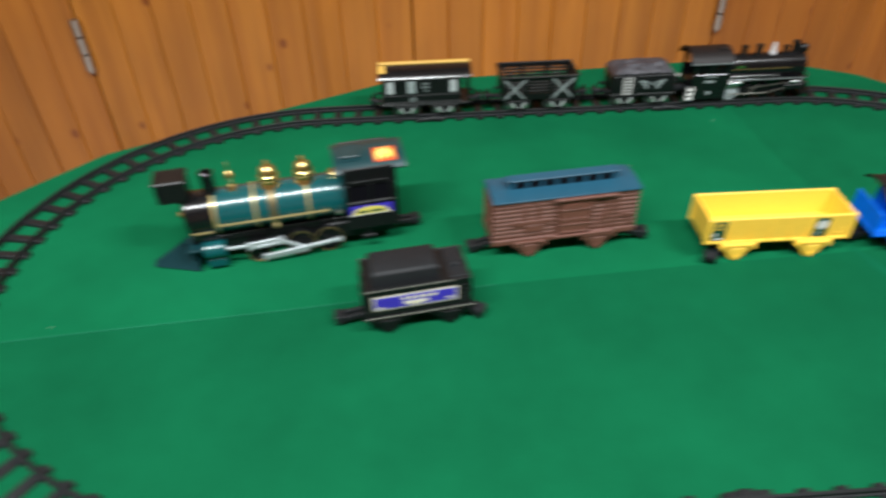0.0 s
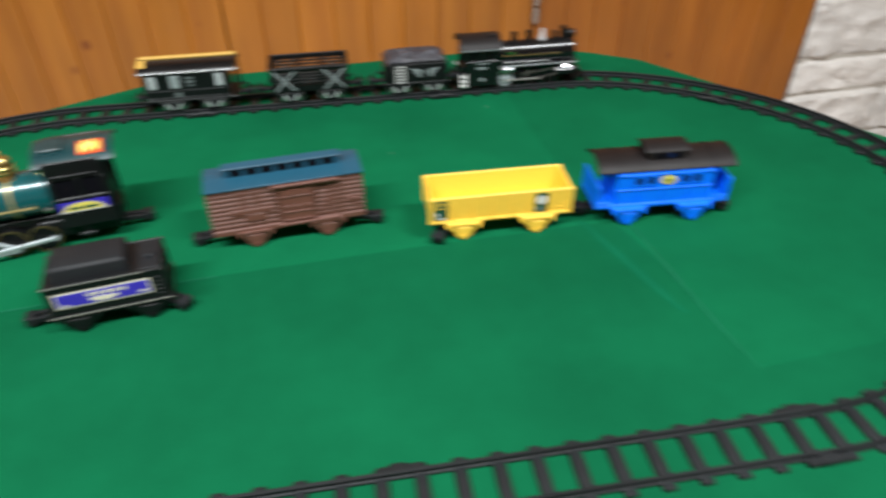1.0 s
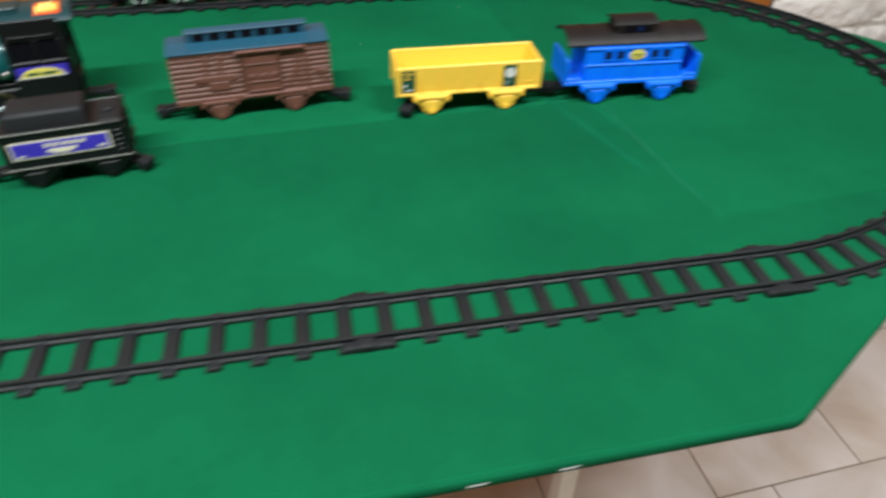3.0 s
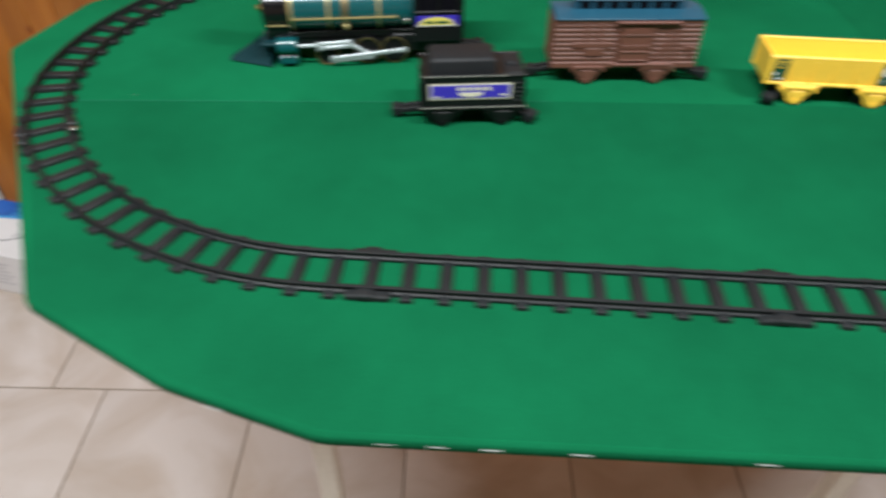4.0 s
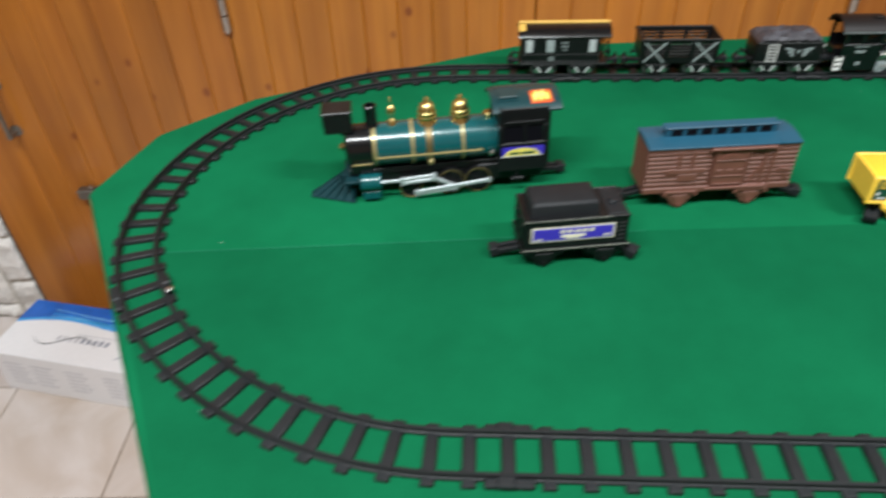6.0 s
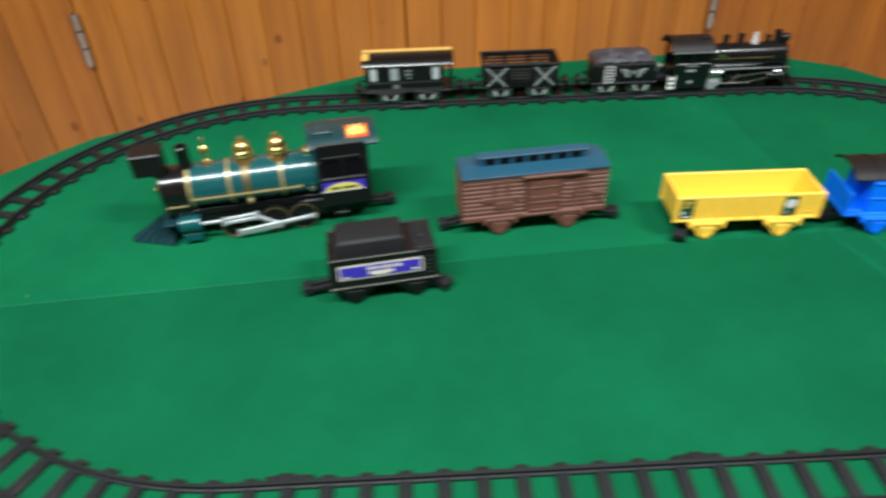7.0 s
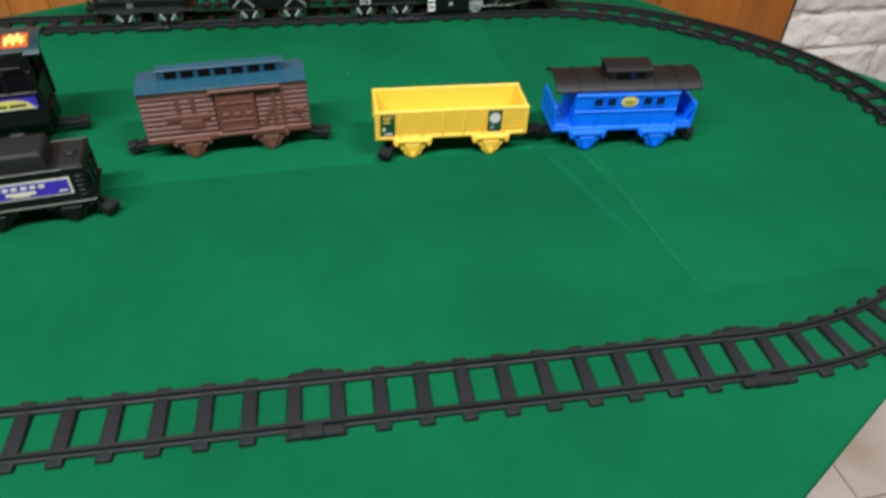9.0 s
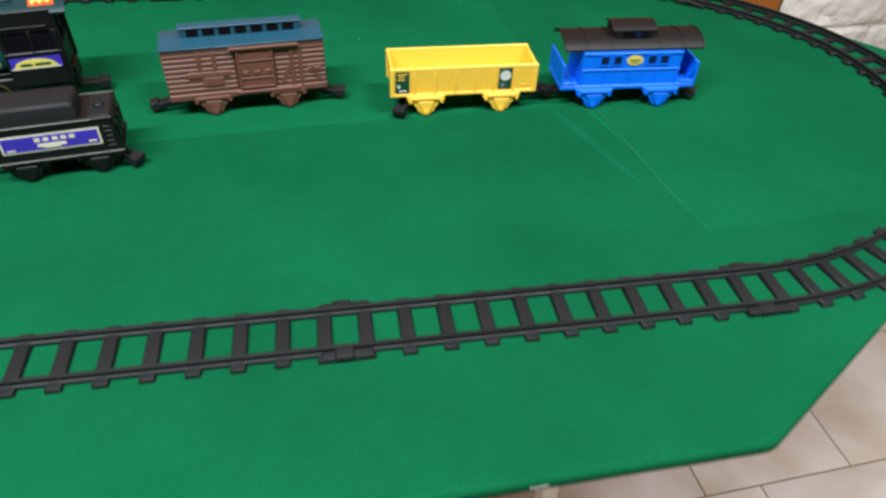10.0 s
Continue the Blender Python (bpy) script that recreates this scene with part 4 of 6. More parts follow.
def loose_tender():
    t = thing("toy_tender", pose(0.2443, 0.6767, TOP + 0.0010, 0, 0, 5.0), "matt black plastic toy coal tender with violet sticker on green felt", "toy wagon", "loose toy wagons")
    L, W = 0.0445, 0.0212
    bm = box(bmesh.new(), -L, L, -W, W, 0.0185, 0.0490, 0.0008)
    box(bm, -L - 0.002, L + 0.002, -W - 0.0012, W + 0.0012, 0.0170, 0.0202, 0.0006)
    for s in (-1, 1):
        y = s * (W + 0.0008)
        box(bm, -L, L, min(y, y - s * 0.002), max(y, y - s * 0.002), 0.0472, 0.0498, 0.0005)
    for s in (-1, 1):
        for k in range(5):
            y = s * (W + 0.0006)
            box(bm, 0.0360, 0.0415, min(y, y - s * 0.002), max(y, y - s * 0.002), 0.0240 + k * 0.0042, 0.0252 + k * 0.0042, 0.0003)
    for x in (-L - 0.0004, L + 0.0004):
        for k in range(3):
            box(bm, x - 0.0012, x + 0.0012, -W + 0.005 + k * 0.013, -W + 0.011 + k * 0.013, 0.026, 0.042, 0.0005)
    body = part("body", bm, BLACK, t)
    for s in (-1, 1):
        part("edge_line", box(bmesh.new(), -L - 0.002, L + 0.002, min(s * (W + 0.0012), s * (W + 0.0015)), max(s * (W + 0.0012), s * (W + 0.0015)), 0.0194, 0.0199), FINE_LINE, body, "thin dull cream painted line")
        part("edge_line", box(bmesh.new(), -L, 0.0290, min(s * (W + 0.0007), s * (W + 0.0010)), max(s * (W + 0.0007), s * (W + 0.0010)), 0.0489, 0.0493), FINE_LINE, body, "thin dull cream painted line")
    b = bmesh.new()
    x0, x1, y0 = -0.0385, 0.0200, 0.0168
    low = [b.verts.new(v) for v in ((x0, -y0, 0.0465), (x1, -y0, 0.0465), (x1, y0, 0.0465), (x0, y0, 0.0465))]
    mid = [b.verts.new(v) for v in ((x0 + 0.001, -y0 + 0.001, 0.0595), (x1 - 0.001, -y0 + 0.001, 0.0595), (x1 - 0.001, y0 - 0.001, 0.0595), (x0 + 0.001, y0 - 0.001, 0.0595))]
    top = [b.verts.new(v) for v in ((x0 + 0.0035, -y0 + 0.0035, 0.0620), (x1 - 0.0035, -y0 + 0.0035, 0.0620), (x1 - 0.0035, y0 - 0.0035, 0.0620), (x0 + 0.0035, y0 - 0.0035, 0.0620))]
    for a, c in ((low, mid), (mid, top)):
        for i in range(4):
            b.faces.new((a[i], a[(i + 1) % 4], c[(i + 1) % 4], c[i]))
    b.faces.new(top)
    b.faces.new(low[::-1])
    bmesh.ops.bevel(b, geom=list(b.edges), offset=0.0008, segments=1, affect="EDGES")
    part("coal_load", b, BLACK_MATT, t, "moulded matt black coal hump")
    bm = box(bmesh.new(), 0.0265, 0.0430, -0.0188, 0.0188, 0.0485, 0.0502, 0.0006)
    lathe(bm, [(0.0042, 0), (0.0042, 0.0016), (0.0030, 0.0030), (0, 0.0032)], at(0.0345, -0.002, 0.0500), 14)
    part("filler_deck", bm, BLACK_MATT, t, "dark deck with round water filler")
    y = -W - 0.0003
    st = part("sticker", box(bmesh.new(), -0.0385, 0.0325, y, y + 0.001, 0.0272, 0.0420), STICKER_CREAM, body, "violet blue sticker with a cream border")
    bl = part("sticker_field", box(bmesh.new(), -0.0370, 0.0310, y - 0.0003, y + 0.0005, 0.0286, 0.0406), STICKER_BLUE, st)
    bars(st, "print", STICKER_CREAM, [(-0.0140, -0.0100), (-0.0080, -0.0040), (-0.0015, 0.0025), (0.0045, 0.0085), (0.0105, 0.0145), (-0.0130, 0.0075), (-0.0090, 0.0030), (-0.0350, -0.0290), (0.0230, 0.0290)], y - 0.0003, [(0.0358, 0.0388)] * 5 + [(0.0312, 0.0338), (0.0298, 0.0310), (0.0296, 0.0306), (0.0304, 0.0318)], 0.0003)
    for x in (-0.0265, 0.0265):
        bogie(t, x, 0.0184, BLACK)
    coupler(t, (-0.040, 0.000, 0.0110), (-0.0705, 0.001, 0.0065))
    coupler(t, (0.038, -0.006, 0.0110), (0.0555, -0.0205, 0.0065))


def green_locomotive():
    t = thing("toy_steam_locomotive", pose(0.0673, 0.7850, TOP + 0.0032, 0, 0, 6.3), "teal green and gold plastic toy steam locomotive standing on green felt", "toy locomotive")
    R, AX = 0.0210, 0.0490
    bm = bmesh.new()
    lathe(bm, [(R, -0.0010), (R, 0.1240)], at(0, 0, AX, ALONG_X), 40)
    boiler = part("boiler", bm, TEAL, t, "shiny metallic teal boiler barrel")
    bm = lathe(bmesh.new(), [(0, -0.0285), (0.0060, -0.0282), (0.0150, -0.0272), (R - 0.0015, -0.0255), (R + 0.0003, -0.0235), (R + 0.0003, -0.0015)], at(0, 0, AX, ALONG_X), 40)
    box(bm, -0.024, -0.001, -0.0155, 0.0155, 0.024, 0.040, 0.001)
    smoke = part("smokebox", bm, BLACK_GLOSS, t, "glossy black smokebox")
    part("smokebox_knob", lathe(bmesh.new(), [(0.0035, 0), (0.0040, 0.002), (0.0026, 0.0045), (0, 0.0055)], at(-0.0282, 0, AX, pose(0, 0, 0, 0, -90, 0)), 16), GOLD, smoke, "small gold knob")
    for x, w in ((0.0010, 0.0034), (0.0375, 0.0030), (0.0860, 0.0030)):
        part("boiler_band", lathe(bmesh.new(), [(R + 0.0001, -w / 2), (R + 0.0008, -w / 2), (R + 0.0008, w / 2), (R + 0.0001, w / 2)], at(x, 0, AX, ALONG_X), 40), PALE_GOLD, boiler, "pale gold boiler band")
    part("boiler_saddle", lathe(bmesh.new(), [(R + 0.0001, -0.0030), (R + 0.0006, -0.0030), (R + 0.0006, 0.0030), (R + 0.0001, 0.0030)], at(0.0535, 0, AX, ALONG_X), 40), mat("old_brass", (0.20, 0.14, 0.06), 0.45, 0.7), boiler, "dull brass saddle band")
    for s in (-1, 1):
        bm = lathe(bmesh.new(), [(0.0016, 0), (0.0024, 0.0016), (0.0024, 0.0042), (0.0013, 0.0056), (0.0013, 0.0105)], at(0.0540, s * (R + 0.0012), 0.0345), 12)
        part("drain_cock", bm, PALE_GOLD, boiler, "small brass cock under the saddle band")
        part("check_valve", lathe(bmesh.new(), [(0.0012, 0), (0.0026, 0.0008), (0.0026, 0.0040), (0.0014, 0.0050), (0, 0.0054)], at(0.1130, s * (R - 0.0006), 0.0420, pose(0, 0, 0, -90 * s)), 12), STEEL, boiler, "small bright valve")
    for s in (-1, 1):
        bm = rod(bmesh.new(), (0.002, s * (R + 0.0028), 0.0465), (0.104, s * (R + 0.0028), 0.0465), 0.0011, 8)
        for x in (0.004, 0.037, 0.070, 0.102):
            rod(bm, (x, s * (R - 0.001), 0.0465), (x, s * (R + 0.0030), 0.0465), 0.0007, 6)
        part("handrail", bm, PALE_GOLD, boiler, "pale gold handrail")
    for s in (-1, 1):
        part("handrail", rod(bmesh.new(), (-0.0215, s * (R + 0.0012), 0.0400), (-0.0030, s * (R + 0.0012), 0.0400), 0.0009, 8), PALE_GOLD, smoke, "pale gold handrail")
    part("chimney", lathe(bmesh.new(), [(0.0080, -0.003), (0.0066, 0.001), (0.0060, 0.004), (0.0060, 0.0180), (0.0064, 0.0186), (0.0064, 0.0210), (0.0058, 0.0216), (0.0050, 0.0216), (0.0048, 0.014), (0, 0.014)], at(0, 0, AX + R - 0.0005), 24), BLACK_GLOSS, t, "black straight chimney")
    part("bell", lathe(bmesh.new(), [(0.0050, -0.002), (0.0042, 0.003), (0.0018, 0.0060), (0.0020, 0.0095), (0.0038, 0.0120), (0.0040, 0.0150), (0.0020, 0.0185), (0.0009, 0.0195), (0.0009, 0.0270), (0, 0.0290)], at(0.0195, 0, AX + R - 0.0005), 18), GOLD, t, "gold bell on a stand")
    dome = [(0.0104, -0.0035), (0.0094, 0.0008), (0.0086, 0.0020), (0.0082, 0.0042), (0.0090, 0.0050), (0.0090, 0.0064), (0.0080, 0.0070), (0.0078, 0.0086), (0.0087, 0.0094), (0.0087, 0.0108), (0.0078, 0.0116), (0.0076, 0.0142), (0.0062, 0.0178), (0.0036, 0.0200), (0.0018, 0.0206), (0.0016, 0.0222), (0.0024, 0.0232), (0.0016, 0.0248), (0, 0.0252)]
    for x in (0.0535, 0.0855):
        part("steam_dome", lathe(bmesh.new(), dome, at(x, 0, AX + R - 0.0008), 24), GOLD, t, "polished gold steam dome")
    part("whistle", lathe(bmesh.new(), [(0.0052, -0.002), (0.0048, 0.004), (0.0052, 0.0060), (0.0030, 0.0080), (0, 0.0085)], at(0.1130, 0, AX + R - 0.0025), 16), GOLD, t, "small gold whistle dome")
    bm = box(bmesh.new(), -0.0445, -0.0180, -0.0120, 0.0120, 0.0690, 0.0895, 0.0012)
    box(bm, -0.0455, -0.0170, -0.0130, 0.0130, 0.0888, 0.0914, 0.0010)
    box(bm, -0.0300, -0.0190, -0.0060, 0.0060, 0.0640, 0.0700, 0.0008)
    head = part("headlamp", bm, BLACK, t, "large square black headlamp box")
    part("lens", lathe(bmesh.new(), [(0.0088, 0), (0.0088, 0.0010), (0, 0.0016)], at(-0.0444, 0, 0.0800, pose(0, 0, 0, 0, -90, 0)), 20), BLACK_GLOSS, head, "dark round lamp lens")
    # frame and running gear
    bm = box(bmesh.new(), -0.0260, 0.1700, -0.0135, 0.0135, 0.0120, 0.0300, 0.0008)
    box(bm, -0.0015, 0.1240, -0.0150, 0.0150, 0.0240, 0.0300, 0.0006)
    box(bm, 0.1000, 0.1650, -0.0180, 0.0180, 0.0080, 0.0260, 0.0010)
    part("underframe", bm, BLACK, t)
    for s in (-1, 1):
        y = s * 0.0215
        bm = lathe(bmesh.new(), [(0.0078, -0.0100), (0.0084, -0.0092), (0.0084, 0.0092), (0.0078, 0.0100)], at(-0.0060, s * 0.0195, 0.0185, ALONG_X), 20)
        box(bm, -0.0150, 0.0030, min(y - s * 0.007, y + s * 0.003), max(y - s * 0.007, y + s * 0.003), 0.0008, 0.0105, 0.0010)
        part("cylinder", bm, TEAL, t, "teal cylinder block")
        for x, r in ((0.0330, 0.0114), (0.0730, 0.0140), (0.1000, 0.0140)):
            bm = bmesh.new()
            m = Matrix.Translation((x, s * 0.0178, r - 0.0030)) @ (ALONG_Y if s > 0 else pose(0, 0, 0, 90))
            lathe(bm, [(r, -0.002), (r, 0.0022), (r - 0.0018, 0.0030), (r - 0.0022, 0.0010), (0.0030, 0.0010), (0.0030, 0.0030), (0, 0.0034)], m, 28)
            w = part("wheel", bm, BLACK, t)
            for k in range(5):
                a = 2 * math.pi * k / 5
                spoke = rod(bmesh.new(), m @ Vector((0.002 * math.cos(a), 0.002 * math.sin(a), 0.0014)), m @ Vector(((r - 0.002) * math.cos(a), (r - 0.002) * math.sin(a), 0.0014)), 0.0009, 6)
                part("spoke", spoke, BLACK, w)
            part("rim", lathe(bmesh.new(), [(r - 0.0016, 0.0026), (r - 0.0004, 0.0026), (r - 0.0004, 0.0033), (r - 0.0012, 0.0033)], m, 28, True), mat("worn_brass_rim", (0.30, 0.22, 0.09), 0.4, 0.8), w, "thin worn brass rim")
        y = s * 0.0235

        def bar(p, q, r, name, off=0.0):
            b = bmesh.new()
            p3, q3 = Vector((p[0], 0, p[1])), Vector((q[0], 0, q[1]))
            d = (q3 - p3).normalized()
            u = Vector((-d.z, 0, d.x)) * r
            yy = y + s * off
            prism(b, [(p3 + u).xz[:], (q3 + u).xz[:], (q3 - u).xz[:], (p3 - u).xz[:]], yy - 0.0010, yy + 0.0010, "y", 0.0004)
            for e in (p, q):
                disc_y(b, e[0], e[1], r * 1.35, yy - 0.0014, yy + 0.0014, 14)
            return part(name, b, ROD, t, "pale grey plastic drive rod")

        bar((0.0020, 0.0195), (0.0300, 0.0195), 0.0014, "piston_rod")
        bar((0.0250, 0.0205), (0.0560, 0.0225), 0.0019, "crosshead_guide", 0.0006)
        bar((0.0250, 0.0165), (0.0550, 0.0182), 0.0016, "crosshead_guide", 0.0006)
        bar((0.0560, 0.0205), (0.0780, 0.0085), 0.0018, "connecting_rod", 0.0020)
        bar((0.0380, 0.0070), (0.1100, 0.0140), 0.0018, "coupling_rod", 0.0036)
        bar((0.0380, 0.0040), (0.0760, 0.0070), 0.0014, "eccentric_rod", 0.0030)
    # cowcatcher
    b = bmesh.new()
    back = [(-0.0230, -0.0240, -0.0016), (-0.0230, 0.0240, -0.0016), (-0.0230, 0.0170, 0.0215), (-0.0230, -0.0170, 0.0215)]
    vs = [b.verts.new(v) for v in back]
    tip = [b.verts.new((-0.0675, -0.0050, -0.0016)), b.verts.new((-0.0675, 0.0050, -0.0016)), b.verts.new((-0.0360, 0.0, 0.0180))]
    b.faces.new((vs[0], tip[0], tip[2], vs[3]))
    b.faces.new((vs[1], vs[2], tip[2], tip[1]))
    b.faces.new((vs[3], tip[2], vs[2]))
    b.faces.new((tip[0], tip[1], tip[2]))
    b.faces.new((vs[0], vs[1], tip[1], tip[0]))
    b.faces.new(vs)
    box(b, -0.0310, -0.0170, -0.0235, 0.0235, 0.0190, 0.0225, 0.0010)
    guard = part("cowcatcher", b, TEAL_DARK, t, "dark teal wedge-shaped cowcatcher")
    for s in (-1, 1):
        for k in range(5):
            u = (k + 0.6) / 5
            foot = Vector((-0.0675 + 0.0445 * u, s * (0.0050 + 0.0190 * u), -0.0012))
            head = Vector((-0.0360 + 0.013 * u, s * (0.0004 + 0.0166 * u), 0.0186 + 0.0026 * u))
            part("bar", rod(bmesh.new(), foot, head, 0.0007, 6), TEAL_DARK, guard)
    # cab
    W = 0.0265
    loose, panes = [], []
    bm = bmesh.new()
    for s in (-1, 1):
        y = s * W
        a, c = min(y, y - s * 0.0022), max(y, y - s * 0.0022)
        loose.append(("side_panel", box(bmesh.new(), 0.1195, 0.1665, a, c, 0.0210, 0.0520, 0.0006)))
        loose.append(("side_panel", box(bmesh.new(), 0.1195, 0.1665, a, c, 0.0700, 0.0880, 0.0006)))
        for x0, x1 in ((0.1195, 0.1240), (0.1430, 0.1460), (0.1620, 0.1665)):
            loose.append(("window_post", box(bmesh.new(), x0, x1, a, c, 0.0515, 0.0705, 0.0005)))
        for x0, x1 in ((0.1242, 0.1428), (0.1462, 0.1618)):
            panes.append(box(bmesh.new(), x0, x1, y - s * 0.0016 - 0.0003, y - s * 0.0016 + 0.0003, 0.0522, 0.0698))
        loose.append(("window_sill", box(bmesh.new(), 0.1205, 0.1655, min(y, y + s * 0.0010), max(y, y + s * 0.0010), 0.0500, 0.0520, 0.0004)))
        loose.append(("trim_strip", box(bmesh.new(), 0.1255, 0.1605, min(y, y + s * 0.0010), max(y, y + s * 0.0010), 0.0735, 0.0750, 0.0003)))
        loose.append(("footstep", box(rod(bmesh.new(), (0.1380, y - s * 0.002, 0.0135), (0.1380, y - s * 0.002, 0.0230), 0.0015, 8), 0.1315, 0.1445, min(y, y + s * 0.0035), max(y, y + s * 0.0035), 0.0120, 0.0155, 0.0006)))
        loose.append(("handrail", rod(bmesh.new(), (0.1677, y - s * 0.0015, 0.0250), (0.1677, y - s * 0.0015, 0.0840), 0.0012, 8)))
    loose.append(("front_wall", box(bmesh.new(), 0.1195, 0.1220, -W + 0.0025, W - 0.0025, 0.0226, 0.0880)))
    box(bm, 0.1195, 0.1670, -W + 0.001, W - 0.001, 0.0200, 0.0225)
    loose.append(("rear_panel", box(bmesh.new(), 0.1640, 0.1665, -W + 0.0025, W - 0.0025, 0.0226, 0.0520)))
    loose.append(("backhead", box(bmesh.new(), 0.1221, 0.1365, -0.016, 0.016, 0.0225, 0.0640, 0.002)))
    cab = part("cab", bm, BLACK, t, "black cab with open side windows")
    for name, piece in loose:
        part(name, piece, BLACK, cab)
    for piece in panes:
        part("window_pane", piece, RECESS_SHADE, cab, "dark pane for the shade inside a cab window")
    arc = [(math.sin(radians(a)) * 0.0290, 0.0848 + (math.cos(radians(a)) - math.cos(radians(65))) * 0.0150) for a in range(-65, 66, 10)]
    bm = prism(bmesh.new(), arc + [(y * 0.97, z - 0.0020) for y, z in arc[::-1]], 0.1135, 0.1790, "x")
    prism(bm, [(y * 1.008, z + 0.0010) for y, z in arc[3:11]] + [(y * 0.99, z - 0.0008) for y, z in arc[10:2:-1]], 0.1190, 0.1385, "x")
    box(bm, 0.1205, 0.1380, -0.0150, 0.0060, 0.0925, 0.0953, 0.0006)
    roof = part("cab_roof", bm, TEAL_ROOF, cab, "dark teal arched cab roof")
    lift = [(y, z + 0.0004) for y, z in arc[2:7]]
    st = part("sticker", prism(bmesh.new(), lift + [(y, z - 0.0006) for y, z in lift[::-1]], 0.1510, 0.1710, "x"), STICKER_RED, roof, "red and orange flame sticker")
    lift = [(y, z + 0.0007) for y, z in arc[3:6]]
    bm = prism(bmesh.new(), lift + [(y, z - 0.0006) for y, z in lift[::-1]], 0.1526, 0.1694, "x")
    part("flame", bm, STICKER_ORANGE, st)
    (ya, za), (yb, zb) = arc[2], arc[6]
    bm = bmesh.new()
    for k, (x0, low, high) in enumerate(((0.1535, 0.10, 0.62), (0.1562, 0.30, 0.90), (0.1592, 0.12, 0.72), (0.1622, 0.38, 0.94), (0.1652, 0.16, 0.66))):
        lick = []
        for u in (low, (low + high) / 2, high):
            lick.append((ya + (yb - ya) * u, np.interp(ya + (yb - ya) * u, [p[0] for p in arc], [p[1] for p in arc]) + 0.0010))
        prism(bm, lick + [(y, z - 0.0008) for y, z in lick[::-1]], x0, x0 + 0.0021, "x")
    part("flame", bm, STICKER_FLAME, st)
    y = -W - 0.0004
    st = part("sticker", box(bmesh.new(), 0.1225, 0.1632, y - 0.0003, y + 0.001, 0.0380, 0.0476), STICKER_BLUE, cab, "violet sticker with a yellow arch")
    arch = [(0.1240, 0.0385)] + [(0.1420 + 0.0165 * math.cos(radians(a)), 0.0400 + 0.0066 * math.sin(radians(a))) for a in range(170, 9, -20)] + [(0.1600, 0.0385)]
    part("emblem", prism(bmesh.new(), arch, y - 0.0006, y, "y"), STICKER_YELLOW, st)
    bars(st, "print", STICKER_GREEN, [(0.1300, 0.1395), (0.1415, 0.1545)], y - 0.0005, [(0.0402, 0.0425), (0.0402, 0.0425)], 0.0004)
    bars(st, "print", STICKER_WHITE, [(0.1220, 0.1620)], y - 0.0003, [(0.0376, 0.0384)], 0.0003)
    coupler(t, (0.150, -0.002, 0.0100), (0.1930, 0.001, 0.0045))


boxcar()
gondola()
caboose()
loose_tender()
green_locomotive()


# ---- running train on the far straight ----
RAIL_TOP = TOP + 0.0088
BACK = sorted([(p.x, p.y) for p, d, s in walk_line(LINE, 0.004) if p.y > 0.75 and p.x > -0.1])


def on_track(x, tall=1.08, long=1.0):
    """Pose on the far straight at x, nose to the right."""
    def y_at(u):
        return min(BACK, key=lambda p: abs(p[0] - u))[1]
    a, b = y_at(x - 0.03), y_at(x + 0.03)
    return pose(x, (a + b) / 2, RAIL_TOP, 0, 0, math.degrees(math.atan2(b - a, 0.06))) @ Matrix.Diagonal((long, 1.0, tall, 1.0))


def rail_truck(parent, x):
    """A two-axle truck with dull wheels, cast side frames and bright equalisers."""
    bm, caps = bmesh.new(), []
    for s in (-1, 1):
        y = s * 0.0190
        prism(bm, [(-0.0150, 0.0125), (0.0150, 0.0125), (0.0150, 0.0085), (0.0120, 0.0050), (0.0060, 0.0050), (0.0030, 0.0030), (-0.0030, 0.0030), (-0.0060, 0.0050), (-0.0120, 0.0050), (-0.0150, 0.0085)], y - 0.0013, y + 0.0013, "y", 0.0004)
        for k in (-0.0090, 0.0090):
            o = y + s * 0.0010
            caps.append(disc_y(bmesh.new(), k, 0.0066, 0.0026, min(o, o + s * 0.0018), max(o, o + s * 0.0018), 14))
    box(bm, -0.004, 0.004, -0.019, 0.019, 0.0085, 0.0135, 0.0005)
    tr = part("bogie", bm, BLACK, parent, location=(x, 0, 0))
    for s in (-1, 1):
        y = s * 0.0205
        for k in (-1, 1):
            b = prism(bmesh.new(), [(k * 0.0026, 0.0040), (k * 0.0050, 0.0040), (k * 0.0094, 0.0106), (k * 0.0070, 0.0106)], min(y, y + s * 0.0008), max(y, y + s * 0.0008), "y")
            part("equaliser", b, PALE_SILVER, tr, "bright slanted equaliser bar")
    for piece in caps:
        part("axle_cap", piece, STEEL, tr, "worn bright axle cap")
    for k in (-0.0090, 0.0090):
        bm = bmesh.new()
        for s in (-1, 1):
            lathe(bm, [(0.0068, -0.0015), (0.0068, 0.0015), (0.0080, 0.0017), (0.0080, 0.0025)], Matrix.Translation((k, s * 0.0152, 0.0072)) @ (ALONG_Y if s < 0 else pose(0, 0, 0, 90)), 18)
        rod(bm, (k, -0.016, 0.0072), (k, 0.016, 0.0072), 0.0012, 8)
        part("wheelset", bm, WHEEL, tr, "worn metal wheels on an axle")
    return tr


